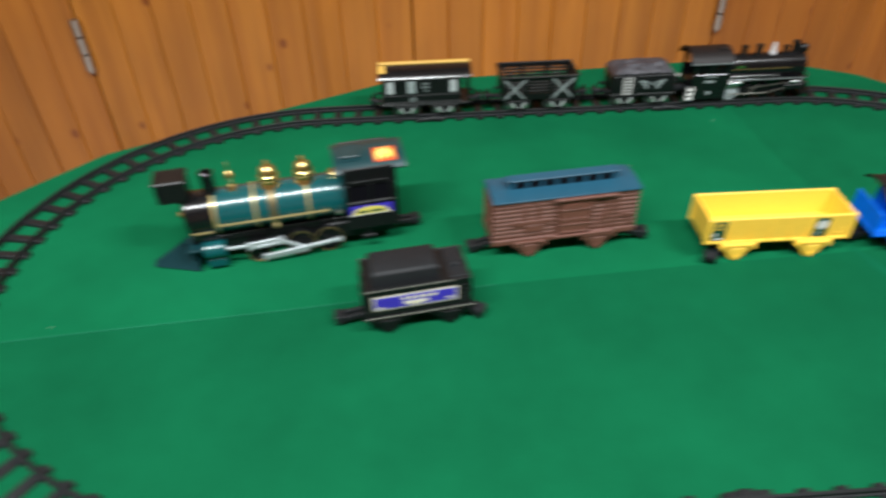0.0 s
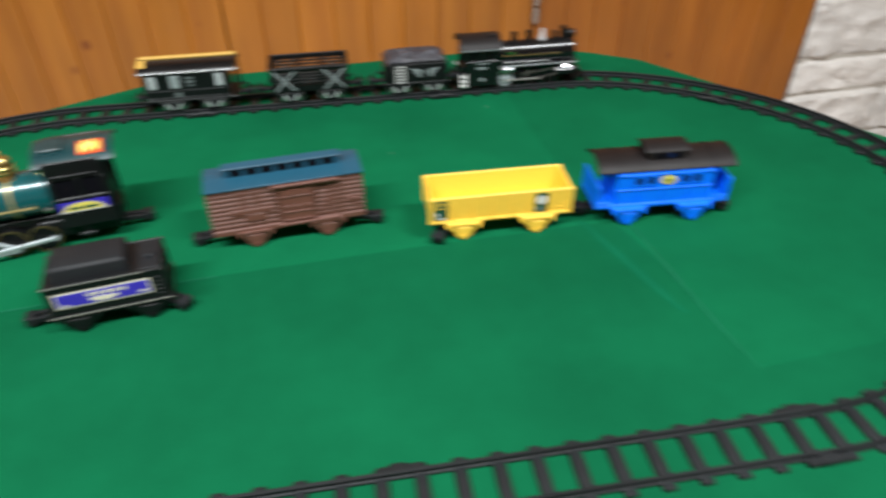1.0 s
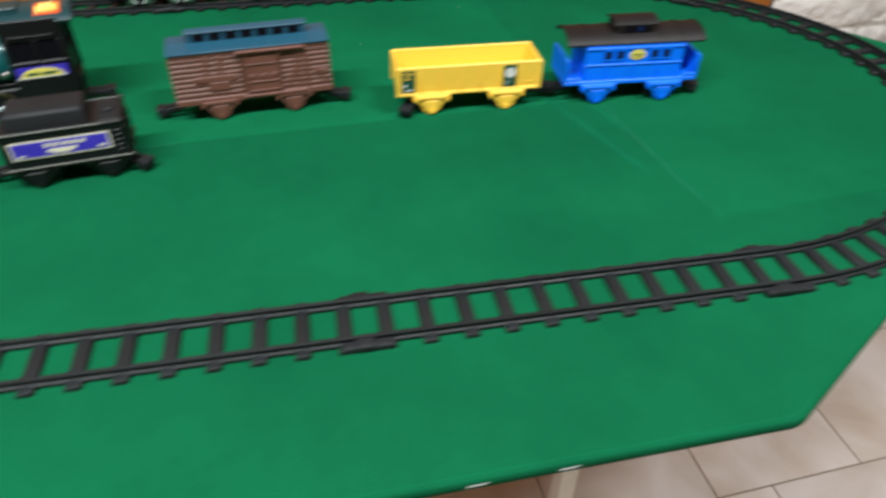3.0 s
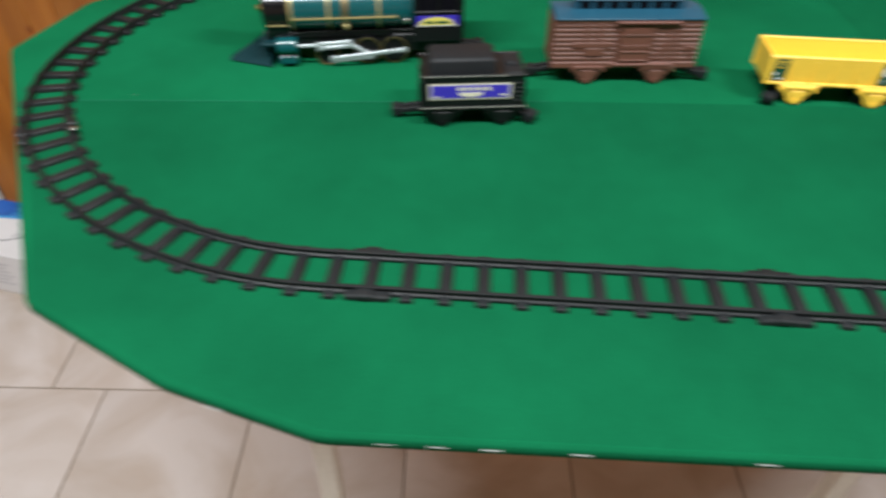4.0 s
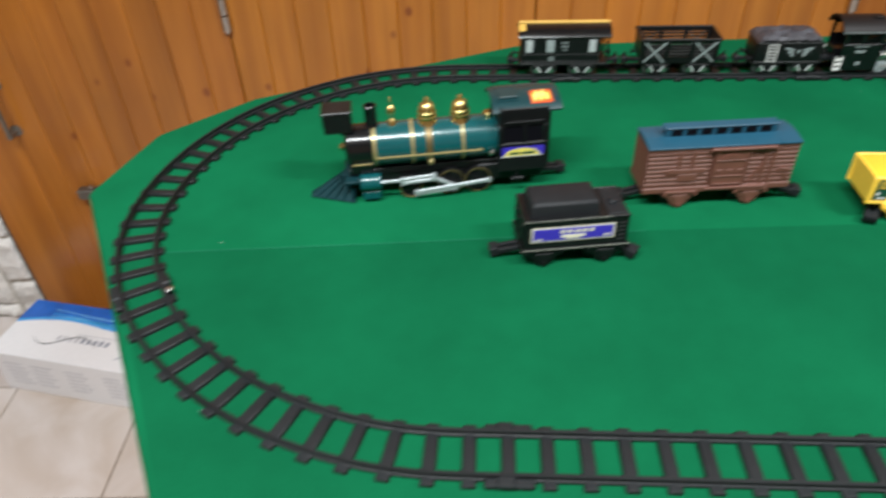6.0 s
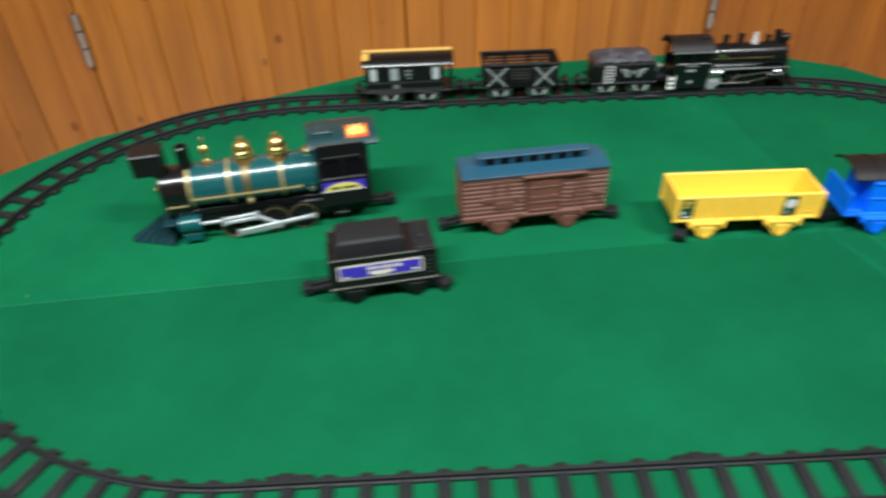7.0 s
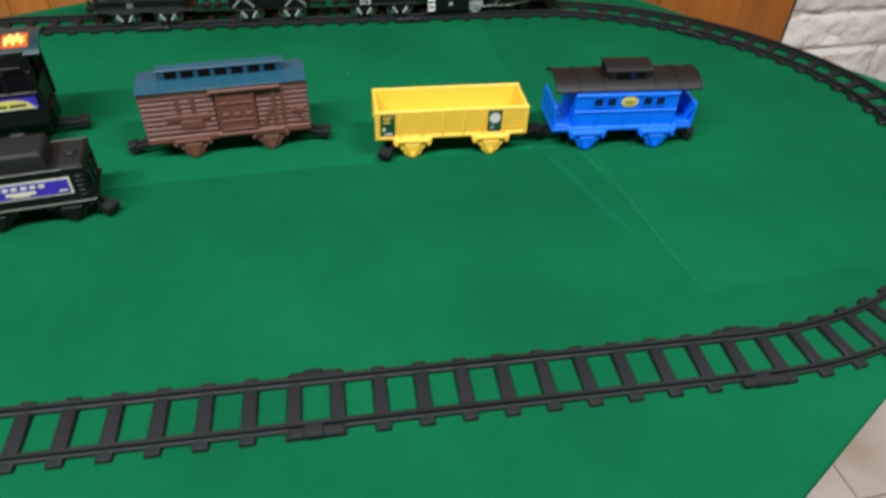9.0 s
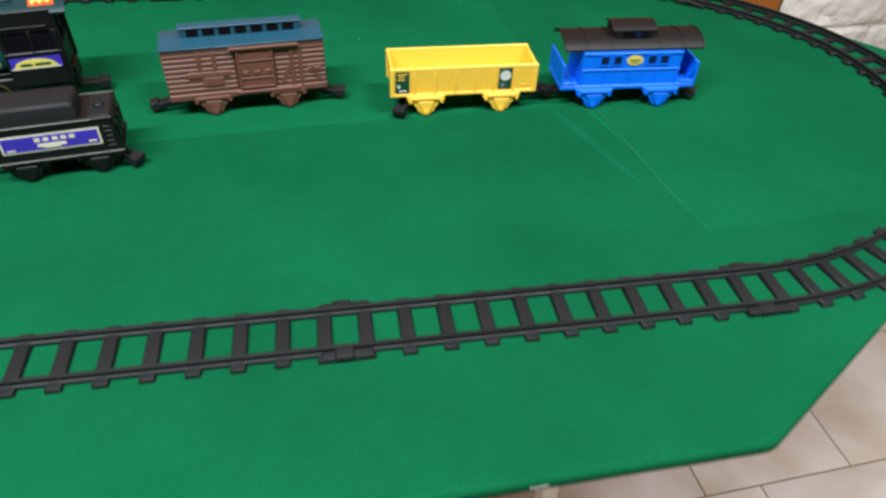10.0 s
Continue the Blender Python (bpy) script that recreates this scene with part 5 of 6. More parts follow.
def drawbar(parent, x, side, length=0.020):
    bm = bmesh.new()
    box(bm, min(x, x + side * length), max(x, x + side * length), -0.0030, 0.0030, 0.0105, 0.0140, 0.0006)
    e = x + side * length
    box(bm, e - 0.004, e + 0.004, -0.0055, 0.0055, 0.0090, 0.0165, 0.0012)
    rod(bm, (e, 0, 0.012), (e, 0, 0.0215), 0.0014, 8)
    for y in (-0.013, 0.013):
        rod(bm, (x, y, 0.0165), (x + side * 0.006, y, 0.0165), 0.0013, 8)
        lathe(bm, [(0.0032, 0), (0.0036, 0.0012), (0, 0.002)], at(x + side * 0.006, y, 0.0165, ALONG_X if side > 0 else pose(0, 0, 0, 0, -90, 0)), 12)
    return part("coupler", bm, BLACK_MATT, parent, "black coupling hook and buffers")


def black_locomotive(m):
    t = thing("black_toy_steam_locomotive", m, "glossy black toy steam locomotive with pale silver bell on track", "toy locomotive")
    # nose at x = 0.085, cab roof to x = -0.086
    AX, R = 0.0345, 0.0148
    bm = lathe(bmesh.new(), [(R, -0.034), (R, 0.050), (R + 0.0006, 0.0505), (R + 0.0006, 0.0640), (R - 0.0010, 0.0655), (R - 0.0040, 0.0662), (0.006, 0.0668), (0, 0.0672)], at(0, 0, AX, ALONG_X), 36)
    boiler = part("boiler", bm, BLACK_GLOSS, t, "glossy black boiler with a bright top")
    for x in (-0.010, 0.018, 0.046):
        part("boiler_band", lathe(bmesh.new(), [(R, -0.0008), (R + 0.0005, -0.0008), (R + 0.0005, 0.0008), (R, 0.0008)], at(x, 0, AX, ALONG_X), 36), BLACK_GLOSS, boiler)
    for s in (-1, 1):
        part("lining", rod(bmesh.new(), (-0.030, s * (R + 0.0007), AX + 0.002), (0.045, s * (R + 0.0007), AX + 0.002), 0.0004, 6), GOLD, boiler, "thin gold line along the boiler")
        part("name_plate", box(bmesh.new(), -0.024, -0.014, min(s * (R + 0.0002), s * (R - 0.003)), max(s * (R + 0.0002), s * (R - 0.003)), AX + 0.0035, AX + 0.006), GOLD, boiler, "tiny gold plate")
    prof = lambda r, h: [(r * 1.4, -0.002), (r * 1.05, 0.002), (r, 0.003), (r, h * 0.7), (r * 1.2, h * 0.75), (r * 1.2, h * 0.92), (r * 0.6, h), (0, h)]
    part("chimney", lathe(bmesh.new(), prof(0.0040, 0.0145), at(0.0515, 0, AX + R), 20), BLACK, t)
    for x, r, h in ((0.0400, 0.0032, 0.009), (0.0060, 0.0037, 0.0115), (-0.0130, 0.0037, 0.0105)):
        part("steam_dome", lathe(bmesh.new(), prof(r, h), at(x, 0, AX + R), 20), BLACK, t)
    part("bell", lathe(bmesh.new(), [(0.0048, -0.001), (0.0044, 0.0012), (0.0034, 0.0035), (0.0026, 0.0085), (0.0021, 0.0092), (0.0026, 0.0102), (0.0022, 0.0120), (0, 0.0126)], at(0.0240, 0, AX + R), 20), PALE_SILVER, t, "pale silver bell")
    bm = lathe(bmesh.new(), [(0.0046, 0), (0.0052, 0.003), (0.0052, 0.0095), (0.0044, 0.0105), (0, 0.0105)], at(0.0560, 0, AX + R + 0.0045, ALONG_X), 18)
    box(bm, 0.0565, 0.0640, -0.003, 0.003, AX + R - 0.002, AX + R + 0.002)
    part("headlamp", bm, BLACK, t)
    bm = box(bmesh.new(), -0.0840, 0.0680, -0.0120, 0.0120, 0.0085, 0.0260, 0.0008)
    box(bm, -0.0340, 0.0660, -0.0200, 0.0200, 0.0245, 0.0262, 0.0004)
    for s in (-1, 1):
        box(bm, 0.0400, 0.0640, min(s * 0.011, s * 0.0205), max(s * 0.011, s * 0.0205), 0.0100, 0.0185, 0.0020)
        box(bm, -0.0300, 0.0300, min(s * 0.012, s * 0.0185), max(s * 0.012, s * 0.0185), 0.0262, 0.0300, 0.0008)
        rod(bm, (0.060, s * 0.012, 0.040), (0.068, s * 0.0185, 0.026), 0.001, 6)
    part("underframe", bm, BLACK_GLOSS, t)
    for s in (-1, 1):
        y = s * 0.0198
        part("running_board_edge", box(bmesh.new(), -0.034, 0.066, min(y, y + s * 0.0005), max(y, y + s * 0.0005), 0.0250, 0.0255), ROD, t, "pale running board edge")
        for x, r, matl in ((-0.0265, 0.0098, ROD), (-0.004, 0.0090, BLACK_GLOSS), (0.0170, 0.0090, BLACK_GLOSS), (0.0370, 0.0052, BLACK_GLOSS)):
            mm = Matrix.Translation((x, s * 0.0158, r)) @ (ALONG_Y if s > 0 else pose(0, 0, 0, 90))
            b = lathe(bmesh.new(), [(r, -0.001), (r, 0.0014), (r - 0.0016, 0.0020), (r - 0.0020, 0.0006), (0.0026, 0.0006), (0.0022, 0.0024), (0, 0.0026)], mm, 26)
            wheel = part("wheel", b, matl, t)
            for k in range(6):
                a = math.pi * k / 3
                spoke = rod(bmesh.new(), mm @ Vector((0.001 * math.cos(a), 0.001 * math.sin(a), 0.0010)), mm @ Vector(((r - 0.0018) * math.cos(a), (r - 0.0018) * math.sin(a), 0.0010)), 0.0008, 6)
                part("spoke", spoke, matl, wheel)
        b = bmesh.new()
        box(b, -0.0290, 0.0200, y + s * 0.0003 - 0.0005, y + s * 0.0003 + 0.0005, 0.0074, 0.0088, 0.0003)
        rod(b, (0.017, y, 0.0080), (0.050, y, 0.0150), 0.0006, 8)
        rod(b, (-0.004, y, 0.0150), (0.042, y, 0.0200), 0.0005, 8)
        rod(b, (-0.004, y, 0.0080), (0.006, y, 0.0190), 0.0008, 8)
        part("drive_rod", b, STEEL_DARK, t, "dull grey drive rods")
        part("cylinder_cover", box(bmesh.new(), 0.0470, 0.0580, min(y, y + s * 0.0022), max(y, y + s * 0.0022), 0.0195, 0.0225, 0.0009), SILVER, t, "bright chromed cylinder cover")
        part("reservoir", lathe(bmesh.new(), [(0.0010, -0.0090), (0.0026, -0.0080), (0.0026, 0.0080), (0.0010, 0.0090)], at(-0.0250, y, 0.0215, ALONG_X), 14), SILVER, t, "bright chromed reservoir")
    # pilot
    b = bmesh.new()
    prism(b, [(0.0660, -0.0190), (0.0660, 0.0190), (0.0840, 0.0045), (0.0850, 0.0), (0.0840, -0.0045)], 0.0012, 0.0040, "z")
    for k in range(-5, 6):
        u = abs(k) / 5
        rod(b, (0.0845 - 0.0175 * u, k * 0.0036, 0.0030), (0.0690 - 0.004 * u, k * 0.0026, 0.0165), 0.0009, 6)
    box(b, 0.0640, 0.0710, -0.0185, 0.0185, 0.0150, 0.0185, 0.0006)
    part("pilot", b, BLACK, t, "black slatted pilot")
    # cab
    W = 0.0215
    loose = []
    bm = bmesh.new()
    for s in (-1, 1):
        y = s * W
        a, c = min(y, y - s * 0.0018), max(y, y - s * 0.0018)
        box(bm, -0.0800, -0.0345, a, c, 0.0040, 0.0345, 0.0006)
        box(bm, -0.0800, -0.0345, a, c, 0.0452, 0.0500, 0.0005)
        for x0, x1 in ((-0.0800, -0.0760), (-0.0595, -0.0555), (-0.0385, -0.0345)):
            loose.append(("window_post", box(bmesh.new(), x0, x1, a, c, 0.0340, 0.0457, 0.0004)))
        for z in (0.0372, 0.0402, 0.0432):
            loose.append(("louvre", box(bmesh.new(), -0.0790, -0.0350, a + s * -0.0004, c - s * 0.0010, z - 0.0004, z + 0.0004)))
    box(bm, -0.0365, -0.0345, -W + 0.001, W - 0.001, 0.0060, 0.0500)
    box(bm, -0.0800, -0.0345, -W + 0.001, W - 0.001, 0.0060, 0.0085)
    box(bm, -0.0500, -0.0360, -0.014, 0.014, 0.0085, 0.0400, 0.002)
    cab = part("cab", bm, BLACK_GLOSS, t, "black cab with louvred side windows")
    for name, piece in loose:
        part(name, piece, BLACK_GLOSS, cab)
    arc = [(math.sin(radians(a)) * 0.0262, 0.0485 + (math.cos(radians(a)) - math.cos(radians(66))) * 0.0195) for a in range(-66, 67, 11)]
    bm = prism(bmesh.new(), arc + [(y * 0.97, z - 0.0016) for y, z in arc[::-1]], -0.0860, -0.0330, "x")
    prism(bm, [(y * 1.01, z + 0.0008) for y, z in arc] + [(y * 0.985, z - 0.0012) for y, z in arc[::-1]], -0.0860, -0.0830, "x")
    box(bm, -0.0480, -0.0380, -0.0100, -0.0020, 0.0594, 0.0613, 0.0004)
    part("cab_roof", bm, BROWN_ROOF, cab, "dark brown arched cab roof")
    for s in (-1, 1):
        y = s * (W + 0.0004)
        part("eave_line", box(bmesh.new(), -0.0860, -0.0330, min(s * 0.0240, s * 0.0246), max(s * 0.0240, s * 0.0246), 0.0480, 0.0487), ROD, cab, "bright eave edge")
        part("print", box(bmesh.new(), -0.0650, -0.0500, min(y, y - s * 0.001), max(y, y - s * 0.001), 0.0312, 0.0319), GREY_PRINT, cab)
        part("print", box(bmesh.new(), -0.0640, -0.0530, min(y, y - s * 0.001), max(y, y - s * 0.001), 0.0248, 0.0272), GREY_PRINT, cab)
        part("print", box(bmesh.new(), -0.0600, -0.0550, min(y, y - s * 0.001), max(y, y - s * 0.001), 0.0105, 0.0140), GREY_PRINT, cab)
        b = bmesh.new()
        for z in (0.0050, 0.0105, 0.0160):
            box(b, -0.0855, -0.0770, min(y, y + s * 0.0022), max(y, y + s * 0.0022), z, z + 0.0026, 0.0003)
        for x in (-0.0855, -0.0780):
            box(b, x, x + 0.0010, min(y, y + s * 0.0012), max(y, y + s * 0.0012), 0.0040, 0.0210)
        part("cab_steps", b, STICKER_WHITE, cab, "white painted cab steps")
    drawbar(t, -0.080, -1, 0.012)


def black_tender(m):
    t = thing("black_toy_tender", m, "black toy tender with white ladder and grey coal on track", "toy wagon", "train on the track")
    L, W = 0.0400, 0.0205
    bm = box(bmesh.new(), -L, L, -W, W, 0.0130, 0.0375, 0.0022, 2)
    box(bm, -L - 0.002, L + 0.002, -W - 0.0006, W + 0.0006, 0.0125, 0.0150, 0.0005)
    for s in (-1, 1):
        y = s * (W + 0.0006)
        box(bm, -L, L, min(y, y - s * 0.002), max(y, y - s * 0.002), 0.0355, 0.0375, 0.0005)
    body = part("body", bm, BLACK, t)
    # coal heaped over the bunker
    b = bmesh.new()
    nx, ny = 26, 14
    grid = []
    for i in range(nx + 1):
        row = []
        for j in range(ny + 1):
            u, v = i / nx, j / ny
            x, y = -L + 0.001 + u * (2 * L - 0.002), -W - 0.0005 + v * (2 * W + 0.001)
            dome = min(1, 5.5 * min(u, 1 - u, 0.6 * v + 0.02, 0.6 * (1 - v) + 0.02)) ** 0.5
            z = 0.0370 + 0.0098 * dome + 0.0034 * noise.noise((x * 420, y * 420, 3)) * dome
            row.append(b.verts.new((x, y, z)))
        grid.append(row)
    for i in range(nx):
        for j in range(ny):
            b.faces.new((grid[i][j], grid[i + 1][j], grid[i + 1][j + 1], grid[i][j + 1]))
    part("coal_load", b, COAL, t, "heaped dusty grey coal", angle=20)
    for s in (-1, 1):
        for k in range(6):
            x = -L + 0.010 + k * 0.012
            part("stake", box(bmesh.new(), x - 0.0022, x + 0.0022, min(s * W, s * (W - 0.004)), max(s * W, s * (W - 0.004)), 0.0365, 0.0420, 0.0010), BLACK, body)
    for s in (-1, 1):
        y = s * (W + 0.0005)
        y0, y1 = min(y, y - s * 0.001), max(y, y - s * 0.001)
        b = bmesh.new()
        lx = -0.0200
        for x in (lx - 0.0060, lx + 0.0048):
            box(b, x, x + 0.0010, y0, y1, 0.0140, 0.0352)
        for k in range(6):
            box(b, lx - 0.0060, lx + 0.0060, y0, y1, 0.0153 + k * 0.0038, 0.0162 + k * 0.0038)
        part("ladder", b, STICKER_WHITE, body, "white painted ladder")
        b = bmesh.new()
        for sx in (-1, 1):
            for k in range(3):
                z, reach = 0.0292 - k * 0.0040, 0.0160 - k * 0.0036
                ends = [(0.0110 + sx * 0.0052, z - 0.0016), (0.0110 + sx * (reach - 0.0030), z), (0.0110 + sx * reach, z + 0.0003), (0.0110 + sx * (reach + 0.0008), z + 0.0024), (0.0110 + sx * (reach - 0.0036), z + 0.0022), (0.0110 + sx * 0.0060, z + 0.0004)]
                prism(b, ends, y0, y1, "y")
        prism(b, [(0.0086, 0.0286), (0.0134, 0.0286), (0.0110, 0.0240)], y0, y1, "y")
        part("emblem", b, GREY_PRINT, body, "pale grey angular emblem")
    for x in (-0.0220, 0.0220):
        rail_truck(t, x)
    drawbar(t, -L, -1, 0.016)
    drawbar(t, L, 1, 0.014)


def black_gondola(m):
    t = thing("black_toy_gondola", m, "empty black open toy wagon with pale cross braces on track", "toy wagon", "train on the track")
    L, W, z0, z1 = 0.0460, 0.0200, 0.0140, 0.0430
    lean = lambda z: W + 0.0030 * (z - z0) / (z1 - z0)
    bm = bmesh.new()
    box(bm, -L, L, -W, W, z0, z0 + 0.003)
    slats, made = [], {}
    for s in (-1, 1):
        # sides: a solid foot and rim, with open slots between the boards
        for a, b in ((z0, z0 + 0.0075), (z1 - 0.0050, z1)):
            prism(bm, [(s * lean(a), a), (s * lean(b), b), (s * (lean(b) - 0.0017), b), (s * (lean(a) - 0.0017), a)], -L - 0.001, L + 0.001, "x")
        prism(bm, [(s * L, z0), (s * (L + 0.0025), z1), (s * (L + 0.0005), z1), (s * (L - 0.002), z0)], -W - 0.001, W + 0.001, "y")
        for k in range(4):
            z = z0 + 0.0088 + k * 0.00385
            for x0, x1 in ((-L, -0.0175), (-0.0135, 0.0135), (0.0175, L)):
                slats.append((x0, x1, s, z))
        for x in (-0.0155, 0.0155, -L + 0.001, L - 0.001):
            prism(bm, [(s * (W - 0.001), z0), (s * (W + 0.0012), z0), (s * (W + 0.0042), z1), (s * (W + 0.0016), z1)], x - 0.0022, x + 0.0022, "x")
        box(bm, -L - 0.002, L + 0.002, min(s * (W + 0.0012), s * (W + 0.0044)), max(s * (W + 0.0012), s * (W + 0.0044)), z1 - 0.0014, z1 + 0.001, 0.0005)
        box(bm, min(s * L, s * (L + 0.0035)), max(s * L, s * (L + 0.0035)), -W - 0.003, W + 0.003, z1 - 0.002, z1 + 0.001, 0.0005)
    body = part("body", bm, BLACK, t)
    for x0, x1, s, z in slats:
        key = (round(x1 - x0, 5), s)
        if key not in made:
            made[key] = part("slat", box(bmesh.new(), 0, x1 - x0, -0.0008, 0.0008, 0, 0.0026, 0.0003), BLACK, body)
            ob = made[key]
        else:
            ob = new("slat", made[key].data)
            ob.parent = body
        ob.matrix_basis = pose(x0, s * (lean(z + 0.0013) - 0.0008), z)
    for s in (-1, 1):
        for cx in (-0.0305, 0.0305):
            for a, c in ((-0.0130, 0.0130), (0.0130, -0.0130)):
                lo, hi = s * (W + 0.0012), s * (W + 0.0040)
                b = bmesh.new()
                q = [b.verts.new((cx + a - 0.0013, lo, z0 + 0.001)), b.verts.new((cx + a + 0.0013, lo, z0 + 0.001)), b.verts.new((cx + c + 0.0013, hi, z1 - 0.0030)), b.verts.new((cx + c - 0.0013, hi, z1 - 0.0030))]
                back = [b.verts.new((v.co.x, v.co.y - s * 0.0014, v.co.z)) for v in q]
                b.faces.new(q)
                b.faces.new(back[::-1])
                for i in range(4):
                    b.faces.new((q[i], back[i], back[(i + 1) % 4], q[(i + 1) % 4]))
                part("cross_brace", b, GREY_PRINT, body, "pale grey diagonal brace")
    for x in (-0.0250, 0.0250):
        rail_truck(t, x)
    drawbar(t, -L, -1, 0.017)
    drawbar(t, L, 1, 0.016)


def black_coach(m):
    t = thing("black_toy_coach", m, "black toy coach with yellow striped roof and pale windows on track", "toy wagon", "train on the track")
    L, W = 0.0470, 0.0200
    loose = []
    A, B = -0.0540, 0.0452
    bm = box(bmesh.new(), A, B, -W, W, 0.0140, 0.0500, 0.0006)
    box(bm, -L - 0.009, L + 0.009, -W - 0.0006, W + 0.0006, 0.0130, 0.0155, 0.0005)
    for s in (-1, 1):
        y = s * (W + 0.0006)
        for z in (0.0170, 0.0255, 0.0445):
            loose.append(("beading", box(bmesh.new(), A, B, min(y, y - s * 0.001), max(y, y - s * 0.001), z, z + 0.0012, 0.0003)))
        loose.append(("roof_post", rod(bmesh.new(), (L + 0.0075, s * (W - 0.001), 0.0150), (L + 0.0075, s * (W - 0.001), 0.0500), 0.0013, 8)))
    for z in (0.026, 0.034):
        loose.append(("end_rail", box(bmesh.new(), L + 0.0070, L + 0.0080, -W + 0.001, W - 0.001, z, z + 0.0015)))
    body = part("body", bm, BLACK, t)
    for name, piece in loose:
        part(name, piece, BLACK, body)
    arc = [(math.sin(radians(a)) * 0.0245, 0.0480 + (math.cos(radians(a)) - math.cos(radians(64))) * 0.0165) for a in range(-64, 65, 8)]
    bm = prism(bmesh.new(), arc + [(y * 0.97, z - 0.0016) for y, z in arc[::-1]], -L - 0.0105, L + 0.0105, "x")
    roof = part("roof", bm, BLACK_GLOSS, t, "glossy black arched roof")
    ridge = [(-0.0014, 0.0570), (-0.0014, 0.0596), (0.0044, 0.0596), (0.0044, 0.0570)]
    bm = prism(bmesh.new(), ridge, -L - 0.0100, L + 0.0100, "x", 0.0006)
    band = [(y, z + 0.0005) for y, z in arc[3:8]]
    for x0 in (-L - 0.0100,):
        prism(bm, band + [(y, z - 0.001) for y, z in band[::-1]], x0, x0 + 0.0085, "x")
    part("roof_stripe", bm, ROOF_YELLOW, roof, "yellow painted ridge and end stripe")
    for s in (-1, 1):
        y = s * (W + 0.0003)
        for x, w, matl, nb in ((-0.0435, 0.0043, STICKER_GREY, 5), (-0.0172, 0.0050, GREY_PRINT, 3), (0.0350, 0.0043, STICKER_GREY, 5)):
            fr = bmesh.new()
            z0, z1 = 0.0290, 0.0440
            box(fr, x - w, x + w, min(y, y - s * 0.001), max(y, y - s * 0.001), z0, z1)
            w_ob = part("window", fr, GREY_PRINT if matl is GREY_PRINT else ROD, body, "pale louvred window")
            b = bmesh.new()
            for k in range(nb):
                z = z0 + 0.001 + k * (z1 - z0) / nb
                box(b, x - w + 0.0005, x + w - 0.0005, min(y, y + s * 0.0006), max(y, y + s * 0.0006), z, z + (z1 - z0) / nb * 0.62)
            part("slat", b, matl, w_ob)
        bars(body, "print", GREY_PRINT, [(-0.0190, -0.0120)], -W - 0.0005, [(0.0190, 0.0240)], 0.0003)
        bars(body, "print", GREY_PRINT, [(-0.0040, 0.0050), (-0.0040, 0.0050), (-0.0015, 0.0040)], -W - 0.0005, [(0.0395, 0.0420), (0.0350, 0.0375), (0.0310, 0.0328)], 0.0003)
    for x in (-0.0240, 0.0240):
        rail_truck(t, x)
    drawbar(t, -L - 0.009, -1, 0.010)
    drawbar(t, L + 0.009, 1, 0.012)


NOSE = 0.795
black_locomotive(on_track(NOSE - 0.086, 1.10, 1.02))
black_tender(on_track(NOSE - 0.2295))
black_gondola(on_track(NOSE - 0.3630))
black_coach(on_track(NOSE - 0.5055, 1.06))


